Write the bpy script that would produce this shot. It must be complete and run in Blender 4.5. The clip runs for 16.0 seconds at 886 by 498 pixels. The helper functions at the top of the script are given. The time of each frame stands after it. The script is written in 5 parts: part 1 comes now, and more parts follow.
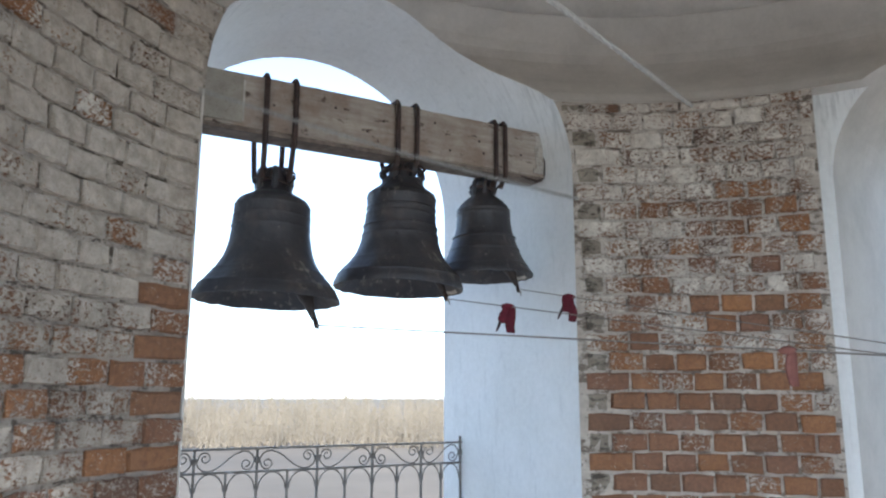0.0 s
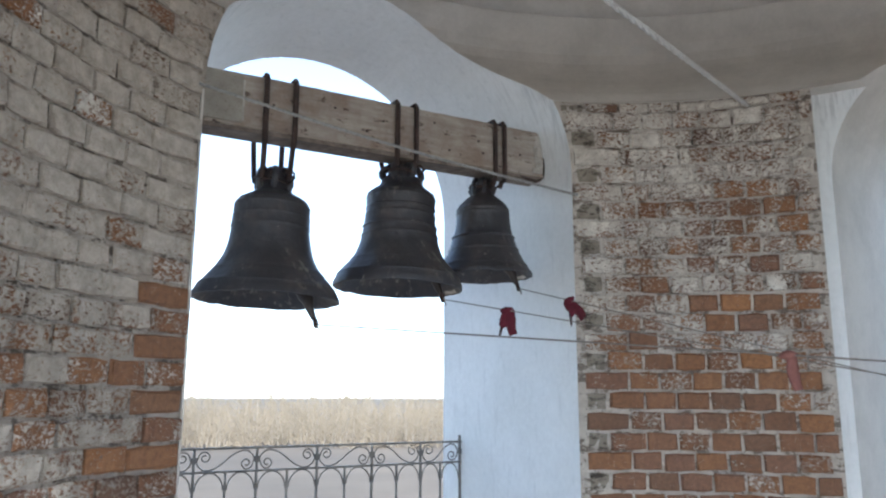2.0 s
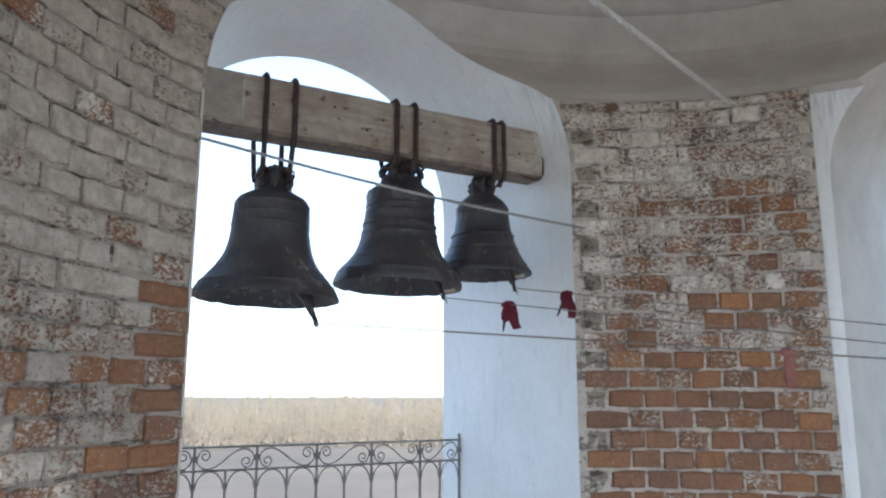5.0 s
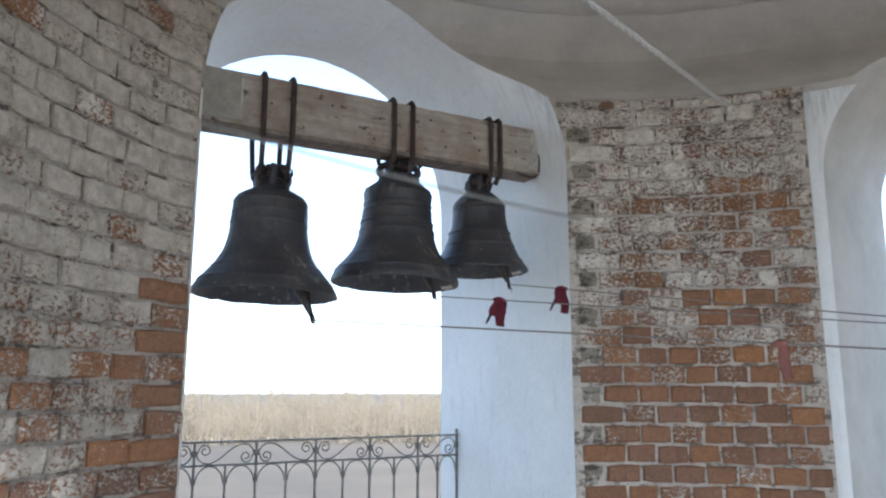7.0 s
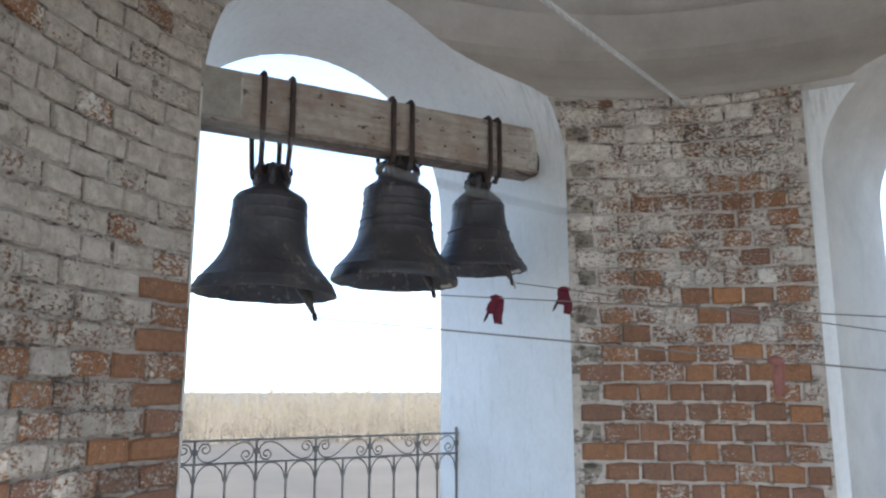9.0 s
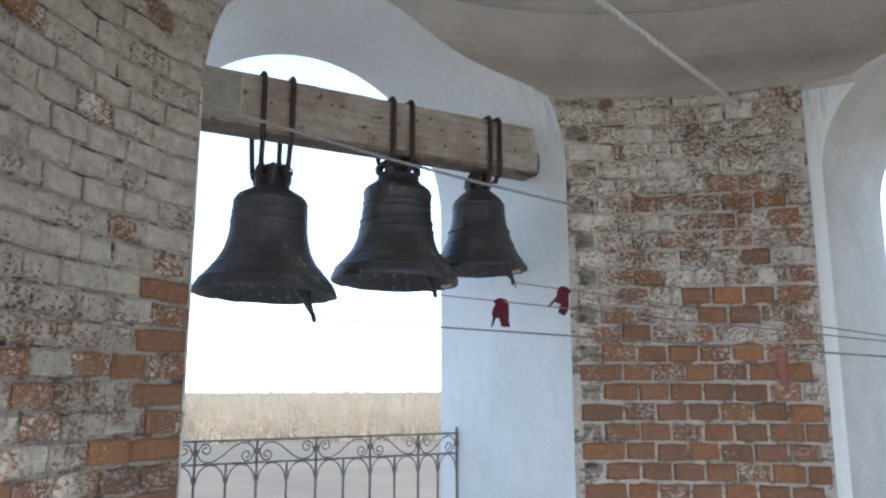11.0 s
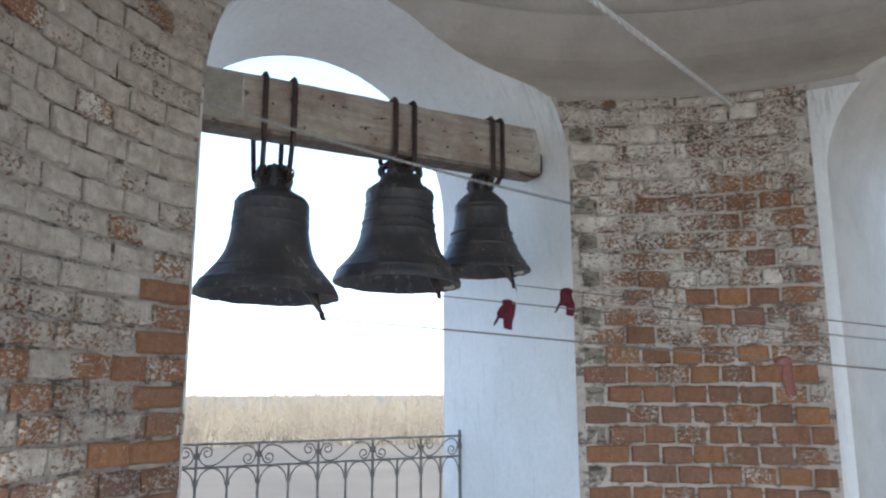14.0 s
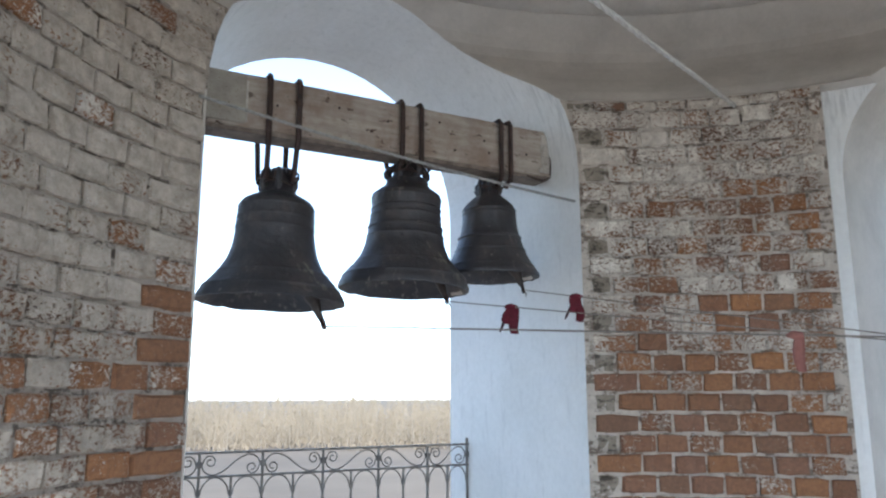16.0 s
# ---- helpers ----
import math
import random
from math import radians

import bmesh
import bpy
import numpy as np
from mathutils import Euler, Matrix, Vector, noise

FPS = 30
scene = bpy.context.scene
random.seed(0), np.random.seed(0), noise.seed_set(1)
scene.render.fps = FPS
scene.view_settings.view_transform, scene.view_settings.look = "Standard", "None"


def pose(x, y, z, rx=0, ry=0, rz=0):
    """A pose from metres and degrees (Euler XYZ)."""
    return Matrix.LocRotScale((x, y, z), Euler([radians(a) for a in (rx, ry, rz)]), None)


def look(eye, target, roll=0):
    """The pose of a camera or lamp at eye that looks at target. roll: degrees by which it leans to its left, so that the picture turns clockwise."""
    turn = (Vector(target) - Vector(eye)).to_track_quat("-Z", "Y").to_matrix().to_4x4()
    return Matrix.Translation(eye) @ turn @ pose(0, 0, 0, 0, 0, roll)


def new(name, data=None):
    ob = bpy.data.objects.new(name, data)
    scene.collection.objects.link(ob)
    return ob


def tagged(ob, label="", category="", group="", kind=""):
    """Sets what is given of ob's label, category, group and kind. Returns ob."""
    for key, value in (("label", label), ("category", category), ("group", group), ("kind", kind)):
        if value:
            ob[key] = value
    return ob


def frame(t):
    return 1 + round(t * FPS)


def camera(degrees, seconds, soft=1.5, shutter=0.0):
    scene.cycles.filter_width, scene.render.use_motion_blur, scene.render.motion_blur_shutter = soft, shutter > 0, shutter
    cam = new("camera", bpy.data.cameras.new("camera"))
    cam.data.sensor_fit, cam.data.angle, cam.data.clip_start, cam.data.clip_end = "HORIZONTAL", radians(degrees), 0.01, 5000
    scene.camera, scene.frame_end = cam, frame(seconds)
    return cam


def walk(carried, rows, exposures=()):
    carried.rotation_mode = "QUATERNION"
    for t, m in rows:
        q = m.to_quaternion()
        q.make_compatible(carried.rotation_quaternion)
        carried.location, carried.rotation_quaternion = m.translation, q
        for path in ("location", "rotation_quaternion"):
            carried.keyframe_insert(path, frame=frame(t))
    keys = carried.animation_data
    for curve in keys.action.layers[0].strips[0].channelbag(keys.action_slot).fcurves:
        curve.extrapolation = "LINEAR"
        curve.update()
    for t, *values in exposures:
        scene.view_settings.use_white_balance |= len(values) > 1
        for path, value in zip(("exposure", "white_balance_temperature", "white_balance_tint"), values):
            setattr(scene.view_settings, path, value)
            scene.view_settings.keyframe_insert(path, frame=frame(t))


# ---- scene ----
cam = camera(59.93, 16.0, soft=2.2, shutter=0.6)
PATH = [
    (0, pose(0.0100, 0.0630, 1.4080, 100.858, 0, -28.990) @ pose(0, 0, 0, 0, 0, 0.160)),
    (0.5, pose(0.0098, 0.0590, 1.4087, 100.829, 0, -28.981) @ pose(0, 0, 0, 0, 0, 0.189)),
    (1, pose(0.0103, 0.0564, 1.4081, 100.822, 0, -28.965) @ pose(0, 0, 0, 0, 0, 0.204)),
    (1.5, pose(0.0107, 0.0551, 1.4070, 100.831, 0, -28.958) @ pose(0, 0, 0, 0, 0, 0.197)),
    (2, pose(0.0116, 0.0536, 1.4064, 100.837, 0, -28.943) @ pose(0, 0, 0, 0, 0, 0.186)),
    (2.5, pose(0.0114, 0.0536, 1.4056, 100.846, 0, -28.947) @ pose(0, 0, 0, 0, 0, 0.171)),
    (3, pose(0.0098, 0.0551, 1.4048, 100.859, 0, -28.974) @ pose(0, 0, 0, 0, 0, 0.152)),
    (3.5, pose(0.0093, 0.0557, 1.4048, 100.859, 0, -28.980) @ pose(0, 0, 0, 0, 0, 0.148)),
    (4, pose(0.0095, 0.0556, 1.4051, 100.854, 0, -28.975) @ pose(0, 0, 0, 0, 0, 0.152)),
    (6.5, pose(-0.0040, 0.0191, 1.4028, 100.512, 0, -29.133) @ pose(0, 0, 0, 0, 0, 0.087)),
    (7, pose(0.0013, 0.0075, 1.4007, 100.479, 0, -28.996) @ pose(0, 0, 0, 0, 0, 0.069)),
    (7.5, pose(0.0042, -0.0002, 1.3988, 100.458, 0, -28.915) @ pose(0, 0, 0, 0, 0, 0.045)),
    (8, pose(0.0029, -0.0016, 1.3975, 100.449, 0, -28.939) @ pose(0, 0, 0, 0, 0, 0.005)),
    (8.5, pose(0.0009, -0.0003, 1.3971, 100.438, 0, -28.985) @ pose(0, 0, 0, 0, 0, -0.022)),
    (9, pose(-0.0000, 0.0000, 1.4000, 100.375, 0, -29.000) @ pose(0, 0, 0, 0, 0, -0.000)),
    (11.5, pose(-0.0012, 0.0013, 1.4006, 100.372, 0, -29.001) @ pose(0, 0, 0, 0, 0, -0.092)),
    (12, pose(-0.0007, 0.0012, 1.4008, 100.368, 0, -28.992) @ pose(0, 0, 0, 0, 0, -0.093)),
    (12.5, pose(-0.0005, 0.0028, 1.4002, 100.385, 0, -28.989) @ pose(0, 0, 0, 0, 0, -0.116)),
    (13, pose(-0.0001, 0.0075, 1.3977, 100.456, 0, -28.990) @ pose(0, 0, 0, 0, 0, -0.151)),
    (13.5, pose(0.0038, 0.0131, 1.3965, 100.527, 0, -28.922) @ pose(0, 0, 0, 0, 0, -0.148)),
    (14, pose(0.0093, 0.0207, 1.3982, 100.578, 0, -28.816) @ pose(0, 0, 0, 0, 0, -0.122)),
    (14.5, pose(0.0134, 0.0334, 1.3998, 100.667, 0, -28.726) @ pose(0, 0, 0, 0, 0, -0.109)),
    (15, pose(0.0176, 0.0492, 1.4031, 100.756, 0, -28.628) @ pose(0, 0, 0, 0, 0, -0.099)),
    (15.5, pose(0.0219, 0.0671, 1.4079, 100.831, 0, -28.552) @ pose(0, 0, 0, 0, 0, -0.092)),
    (16, pose(0.0273, 0.0847, 1.4112, 100.934, 0, -28.505) @ pose(0, 0, 0, 0, 0, -0.080)),
]
walk(cam, PATH, exposures=[(0, 1.96, 5450, 6), (16, 1.96, 5450, 6)])

# ---- plan ----
CX, CY = 1.535, 1.036          # axis of the round belfry
R_BRICK, R_BODY, R_UPPER = 1.97, 2.07, 2.14
Z_LEDGE, Z_SPRING = 2.82, 2.40
Y_OUT = 3.90                   # outer face of the wall at the bell arch


def drum(phi, r, z=0.0):
    """A point at the angle phi (degrees from +y towards +x) round the belfry's axis."""
    a = radians(phi)
    return Vector((CX + r * math.sin(a), CY + r * math.cos(a), z))


def arch_at(y):
    """Left jamb, right jamb of the bell arch at the depth y."""
    return 0.48 + (Y_OUT - y) * 0.03, 2.145 + (Y_OUT - y) * 0.12


# ---- world and sun ----
SUN_AZ, SUN_UP = 200, 38        # degrees from +y towards +x, and over the horizon
world = bpy.data.worlds.new("sky")
scene.world = world
world.use_nodes = True
wn, wl = world.node_tree.nodes, world.node_tree.links
sky = wn.new("ShaderNodeTexSky")
sky.sky_type = "NISHITA"
sky.sun_disc = False
sky.sun_elevation = radians(SUN_UP)
sky.sun_rotation = radians(SUN_AZ)
sky.air_density, sky.dust_density, sky.ozone_density = 1.0, 0.6, 1.0
veil = wn.new("ShaderNodeHueSaturation")   # thin even cloud
veil.inputs["Saturation"].default_value = 0.7
wl.new(sky.outputs[0], veil.inputs["Color"])
wl.new(veil.outputs[0], wn["Background"].inputs[0])
wn["Background"].inputs[1].default_value = 0.122
sun = new("sun", bpy.data.lights.new("sun", "SUN"))
sun.data.energy, sun.data.angle, sun.data.color = 4.3, radians(12), (1.0, 0.95, 0.88)
sun.matrix_world = look((0, 0, 30), (-math.sin(radians(SUN_AZ)) * math.cos(radians(SUN_UP)), -math.cos(radians(SUN_AZ)) * math.cos(radians(SUN_UP)), 30 - math.sin(radians(SUN_UP))))


# ---- materials ----
def material(name, rough=0.8, metal=0.0):
    m = bpy.data.materials.new(name)
    m.use_nodes = True
    n, l = m.node_tree.nodes, m.node_tree.links
    b = n["Principled BSDF"]
    b.inputs["Roughness"].default_value, b.inputs["Metallic"].default_value = rough, metal
    return m, n, l, b


def coords(n, l, scale=(1, 1, 1), space="position"):
    if space == "position":
        src = n.new("ShaderNodeNewGeometry").outputs["Position"]
    else:
        src = n.new("ShaderNodeTexCoord").outputs["Object"]
    mp = n.new("ShaderNodeMapping")
    mp.inputs["Scale"].default_value = scale
    l.new(src, mp.inputs["Vector"])
    return mp.outputs[0]


def noise_tex(n, l, vec, scale, detail=5.0, rough=0.6):
    t = n.new("ShaderNodeTexNoise")
    t.inputs["Scale"].default_value, t.inputs["Detail"].default_value, t.inputs["Roughness"].default_value = scale, detail, rough
    l.new(vec, t.inputs["Vector"])
    return t.outputs["Fac"]


def ramp(n, l, fac, stops):
    r = n.new("ShaderNodeValToRGB")
    e = r.color_ramp.elements
    while len(e) < len(stops):
        e.new(0.5)
    for el, (p, c) in zip(e, stops):
        el.position, el.color = p, (*c, 1) if len(c) == 3 else c
    l.new(fac, r.inputs[0])
    return r.outputs[0]


def math_node(n, l, op, a, b):
    k = n.new("ShaderNodeMath")
    k.operation = op
    for i, v in enumerate((a, b)):
        if isinstance(v, (int, float)):
            k.inputs[i].default_value = v
        else:
            l.new(v, k.inputs[i])
    return k.outputs[0]


def mix(n, l, fac, a, b, mode="MIX"):
    k = n.new("ShaderNodeMix")
    k.data_type, k.blend_type = "RGBA", mode
    for i, v in ((0, fac), (6, a), (7, b)):
        if isinstance(v, (int, float)):
            k.inputs[i].default_value = v
        elif isinstance(v, tuple):
            k.inputs[i].default_value = (*v, 1)
        else:
            l.new(v, k.inputs[i])
    return k.outputs[2]


def bump(n, l, b, height, strength, distance=0.01):
    k = n.new("ShaderNodeBump")
    k.inputs["Strength"].default_value, k.inputs["Distance"].default_value = strength, distance
    l.new(height, k.inputs["Height"])
    l.new(k.outputs[0], b.inputs["Normal"])


def plaster(name, base, stain, scale=1.0, streak=0.0):
    m, n, l, b = material(name, 0.9)
    v = coords(n, l)
    big = noise_tex(n, l, v, 2.2 * scale, 6, 0.65)
    fine = noise_tex(n, l, v, 38 * scale, 6, 0.7)
    c = mix(n, l, ramp(n, l, big, [(0.38, (0, 0, 0)), (0.72, (1, 1, 1))]), base, stain)
    c = mix(n, l, ramp(n, l, fine, [(0.3, (0.93,) * 3), (0.6, (1, 1, 1))]), (0, 0, 0), c, "MIX")
    if streak:
        sv = coords(n, l, (9, 9, 1.4))
        s = noise_tex(n, l, sv, 3.0, 6, 0.7)
        c = mix(n, l, ramp(n, l, s, [(0.56, (0, 0, 0)), (0.66, (streak,) * 3)]), c, tuple(x * 0.72 for x in base))
        # flaking brush strokes high under the vault
        sep = n.new("ShaderNodeSeparateXYZ")
        l.new(v, sep.inputs[0])
        zr = n.new("ShaderNodeMapRange")
        zr.inputs["From Min"].default_value, zr.inputs["From Max"].default_value = 2.4, 2.75
        l.new(sep.outputs["Z"], zr.inputs["Value"])
        fl = noise_tex(n, l, coords(n, l, (2.2, 20, 2.2)), 2.4, 8, 0.7)
        yr = n.new("ShaderNodeMapRange")
        yr.inputs["From Min"].default_value, yr.inputs["From Max"].default_value = 3.35, 2.95
        l.new(sep.outputs["Y"], yr.inputs["Value"])
        k = math_node(n, l, "MULTIPLY", ramp(n, l, fl, [(0.48, (0, 0, 0)), (0.62, (0.75,) * 3)]), math_node(n, l, "MULTIPLY", zr.outputs[0], yr.outputs[0]))
        c = mix(n, l, k, c, tuple(x * 0.66 for x in base))
    l.new(c, b.inputs["Base Color"])
    bump(n, l, b, math_node(n, l, "ADD", math_node(n, l, "MULTIPLY", big, 2.0), math_node(n, l, "MULTIPLY", fine, 0.5)), 0.35, 0.012)
    return m


def brick_material(name, low_z, high_z, lo_w, hi_w, lime_dark, lime_pale, bare=0.55):
    """Red-brown brick under flaking whitewash, which is worn off most in the lower courses."""
    m, n, l, b = material(name, 0.92)
    v = coords(n, l)
    rnd = n.new("ShaderNodeObjectInfo").outputs["Random"]
    clay = ramp(n, l, rnd, [(0.0, (0.23, 0.12, 0.07)), (0.3, (0.33, 0.16, 0.075)), (0.55, (0.26, 0.14, 0.09)), (0.8, (0.40, 0.19, 0.08)), (1.0, (0.19, 0.115, 0.08))])
    grit = noise_tex(n, l, v, 60, 6, 0.7)
    clay = mix(n, l, ramp(n, l, grit, [(0.33, (0.5,) * 3), (0.6, (1, 1, 1))]), (0.085, 0.05, 0.037), clay)
    flake = noise_tex(n, l, coords(n, l, (1, 1, 1.6)), 58, 10, 0.82)
    speck = noise_tex(n, l, v, 150, 4, 0.7)
    patch = noise_tex(n, l, v, 5.5, 5, 0.65)
    sep = n.new("ShaderNodeSeparateXYZ")
    l.new(v, sep.inputs[0])
    zr = n.new("ShaderNodeMapRange")
    zr.inputs["From Min"].default_value, zr.inputs["From Max"].default_value = low_z, high_z
    zr.inputs["To Min"].default_value, zr.inputs["To Max"].default_value = lo_w, hi_w
    l.new(sep.outputs["Z"], zr.inputs["Value"])
    f = math_node(n, l, "ADD", flake, math_node(n, l, "MULTIPLY", math_node(n, l, "SUBTRACT", patch, 0.5), 0.45))
    f = math_node(n, l, "ADD", f, math_node(n, l, "MULTIPLY", math_node(n, l, "SUBTRACT", speck, 0.5), 0.26))
    f = math_node(n, l, "ADD", f, zr.outputs[0])
    wear = ramp(n, l, math_node(n, l, "FRACT", math_node(n, l, "MULTIPLY", rnd, 7.31), 0.0), [(0.0, (0.12,) * 3), (0.10, (0.28,) * 3), (0.18, (0.42,) * 3), (0.8, (0.49,) * 3), (1.0, (0.60,) * 3)])
    f = math_node(n, l, "ADD", f, math_node(n, l, "MULTIPLY", math_node(n, l, "SUBTRACT", wear, 0.45), bare))
    w = ramp(n, l, f, [(0.496, (0, 0, 0)), (0.516, (1, 1, 1))])
    lime = ramp(n, l, noise_tex(n, l, v, 17, 7, 0.75), [(0.3, lime_dark), (0.68, lime_pale)])
    l.new(mix(n, l, w, clay, lime), b.inputs["Base Color"])
    h = math_node(n, l, "ADD", math_node(n, l, "MULTIPLY", w, 0.7), grit)
    bump(n, l, b, h, 0.9, 0.007)
    return m


def mortar_material(name, dark, pale, grime):
    m, n, l, b = material(name, 0.95)
    v = coords(n, l)
    a = noise_tex(n, l, v, 14, 7, 0.7)
    fine = noise_tex(n, l, v, 70, 6, 0.75)
    hole = noise_tex(n, l, coords(n, l, (1, 1, 2.2)), 11, 6, 0.7)
    c = ramp(n, l, a, [(0.3, dark), (0.65, pale)])
    c = mix(n, l, ramp(n, l, math_node(n, l, "ADD", hole, math_node(n, l, "MULTIPLY", fine, 0.3)), [(0.66, (0, 0, 0)), (0.74, (0.85,) * 3)]), c, grime)
    l.new(c, b.inputs["Base Color"])
    bump(n, l, b, math_node(n, l, "ADD", a, math_node(n, l, "MULTIPLY", fine, 0.6)), 1.0, 0.012)
    return m


def speckled(name, low, high, rough, scale, metal=0.0, space="object", relief=0.3, detail_low=None):
    m, n, l, b = material(name, rough, metal)
    v = coords(n, l, space=space)
    a = noise_tex(n, l, v, scale, 6, 0.65)
    c = ramp(n, l, a, [(0.32, low), (0.68, high)])
    fine = noise_tex(n, l, v, scale * 9, 4, 0.6)
    if detail_low:
        c = mix(n, l, ramp(n, l, fine, [(0.60, (0, 0, 0)), (0.68, (1, 1, 1))]), c, detail_low)
    l.new(c, b.inputs["Base Color"])
    bump(n, l, b, math_node(n, l, "ADD", a, math_node(n, l, "MULTIPLY", fine, 0.4)), relief, 0.006)
    return m


M_REVEAL = plaster("white_lime_plaster", (0.89, 0.89, 0.89), (0.81, 0.81, 0.80), 1.0, 0.35)
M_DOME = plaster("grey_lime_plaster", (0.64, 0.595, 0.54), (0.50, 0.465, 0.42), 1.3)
# the west wall's mortar and lime are darker than the east wall's
M_MORTAR_L = mortar_material("dark_lime_mortar", (0.30, 0.25, 0.205), (0.54, 0.475, 0.405), (0.075, 0.055, 0.04))
M_MORTAR_R = mortar_material("lime_mortar", (0.42, 0.36, 0.30), (0.66, 0.595, 0.52), (0.13, 0.095, 0.07))
# grey block; its dark tone also stands in for a deep pocket's shade
M_BLOCK = mortar_material("shaded_pocket_block", (0.20, 0.168, 0.130), (0.36, 0.312, 0.250), (0.06, 0.048, 0.036))
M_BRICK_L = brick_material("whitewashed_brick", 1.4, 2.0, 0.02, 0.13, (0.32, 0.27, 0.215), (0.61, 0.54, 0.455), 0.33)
M_BRICK_R = brick_material("worn_whitewashed_brick", 1.6, 2.5, -0.005, 0.045, (0.46, 0.40, 0.335), (0.84, 0.775, 0.68), 0.30)
M_BRICK_HALF = brick_material("half_bare_brick", 1.6, 2.5, -0.042, 0.025, (0.46, 0.40, 0.335), (0.84, 0.775, 0.68), 0.14)
M_BRICK_BARE = brick_material("bare_red_brick", 1.6, 2.5, -0.14, -0.12, (0.46, 0.40, 0.335), (0.84, 0.775, 0.68), 0.12)
M_FLOOR = plaster("worn_stone_floor", (0.33, 0.31, 0.29), (0.25, 0.23, 0.21), 1.5)
M_IRON = speckled("rusty_iron", (0.03, 0.022, 0.02), (0.085, 0.05, 0.04), 0.65, 22, 0.3)
M_IRON_RAIL = speckled("weathered_iron", (0.15, 0.14, 0.13), (0.23, 0.21, 0.19), 0.6, 16, 0.3)
M_STEEL = speckled("worn_clapper_iron", (0.045, 0.038, 0.036), (0.11, 0.09, 0.08), 0.5, 18, 0.5)
M_LIP_LIT = speckled("lit_lip_bronze", (0.42, 0.37, 0.30), (0.70, 0.64, 0.54), 0.45, 30, 0.4)
M_CLOTH = speckled("red_cloth", (0.075, 0.007, 0.015), (0.150, 0.013, 0.028), 0.9, 30)
# duller, browner red than the other two cloths
M_CLOTH_DULL = speckled("dull_red_cloth", (0.20, 0.075, 0.06), (0.28, 0.12, 0.095), 0.9, 30)
M_CLOTH_DARK = speckled("dark_cloth_end", (0.03, 0.015, 0.02), (0.08, 0.03, 0.035), 0.9, 30)
M_ROPE_THIN = speckled("grey_cord", (0.17, 0.145, 0.125), (0.27, 0.235, 0.205), 0.9, 60)
M_ROPE_PALE = speckled("pale_new_rope", (0.50, 0.48, 0.45), (0.66, 0.64, 0.60), 0.9, 70)
M_ROPE = speckled("pale_rope", (0.26, 0.255, 0.245), (0.42, 0.41, 0.39), 0.9, 70)
M_GROUND = speckled("dry_grass", (0.055, 0.042, 0.03), (0.105, 0.08, 0.056), 1.0, 0.02, space="position")
M_BARK = speckled("bare_bark", (0.13, 0.105, 0.08), (0.24, 0.205, 0.16), 1.0, 0.3, space="position")
M_TWIG = speckled("dry_twigs", (0.12, 0.094, 0.062), (0.20, 0.158, 0.108), 1.0, 0.05, space="position")


def bronze():
    """Dull dark bronze, browned and dusty, with pale runs down the flanks."""
    m, n, l, b = material("dark_patinated_bronze", 0.55, 0.35)
    v = coords(n, l, space="object")
    a = noise_tex(n, l, v, 6, 7, 0.7)
    c = ramp(n, l, a, [(0.3, (0.042, 0.042, 0.049)), (0.5, (0.062, 0.058, 0.062)), (0.7, (0.112, 0.096, 0.088))])
    streak = noise_tex(n, l, coords(n, l, (26, 26, 4.5), "object"), 1.0, 5, 0.7)
    gate = noise_tex(n, l, v, 4.2, 3, 0.5)
    k = math_node(n, l, "MULTIPLY", ramp(n, l, streak, [(0.555, (0, 0, 0)), (0.64, (0.9,) * 3)]), ramp(n, l, gate, [(0.47, (0, 0, 0)), (0.58, (1, 1, 1))]))
    c = mix(n, l, k, c, (0.25, 0.22, 0.185))
    spot = noise_tex(n, l, v, 34, 3, 0.5)
    c = mix(n, l, ramp(n, l, spot, [(0.71, (0, 0, 0)), (0.75, (0.6,) * 3)]), c, (0.28, 0.25, 0.21))
    l.new(c, b.inputs["Base Color"])
    l.new(ramp(n, l, a, [(0.3, (0.40,) * 3), (0.7, (0.62,) * 3)]), b.inputs["Roughness"])
    bump(n, l, b, math_node(n, l, "ADD", a, math_node(n, l, "MULTIPLY", spot, 0.7)), 0.6, 0.008)
    return m


def beam_wood():
    m, n, l, b = material("weathered_painted_wood", 0.85)
    v = coords(n, l, (1.2, 14, 14), "object")
    g = noise_tex(n, l, v, 3.0, 8, 0.7)
    c = ramp(n, l, g, [(0.25, (0.27, 0.22, 0.18)), (0.5, (0.42, 0.365, 0.31)), (0.75, (0.54, 0.485, 0.425))])
    ov = coords(n, l, (1, 1, 1), "object")
    big = noise_tex(n, l, ov, 6.0, 7, 0.7)
    c = mix(n, l, ramp(n, l, big, [(0.42, (0, 0, 0)), (0.62, (0.8,) * 3)]), c, (0.27, 0.195, 0.15))
    knot = noise_tex(n, l, coords(n, l, (1, 1.8, 1.8), "object"), 13, 6, 0.7)
    c = mix(n, l, ramp(n, l, knot, [(0.585, (0, 0, 0)), (0.65, (0.9,) * 3)]), c, (0.08, 0.05, 0.038))
    l.new(c, b.inputs["Base Color"])
    bump(n, l, b, math_node(n, l, "SUBTRACT", g, math_node(n, l, "MULTIPLY", knot, 0.6)), 0.7, 0.008)
    return m


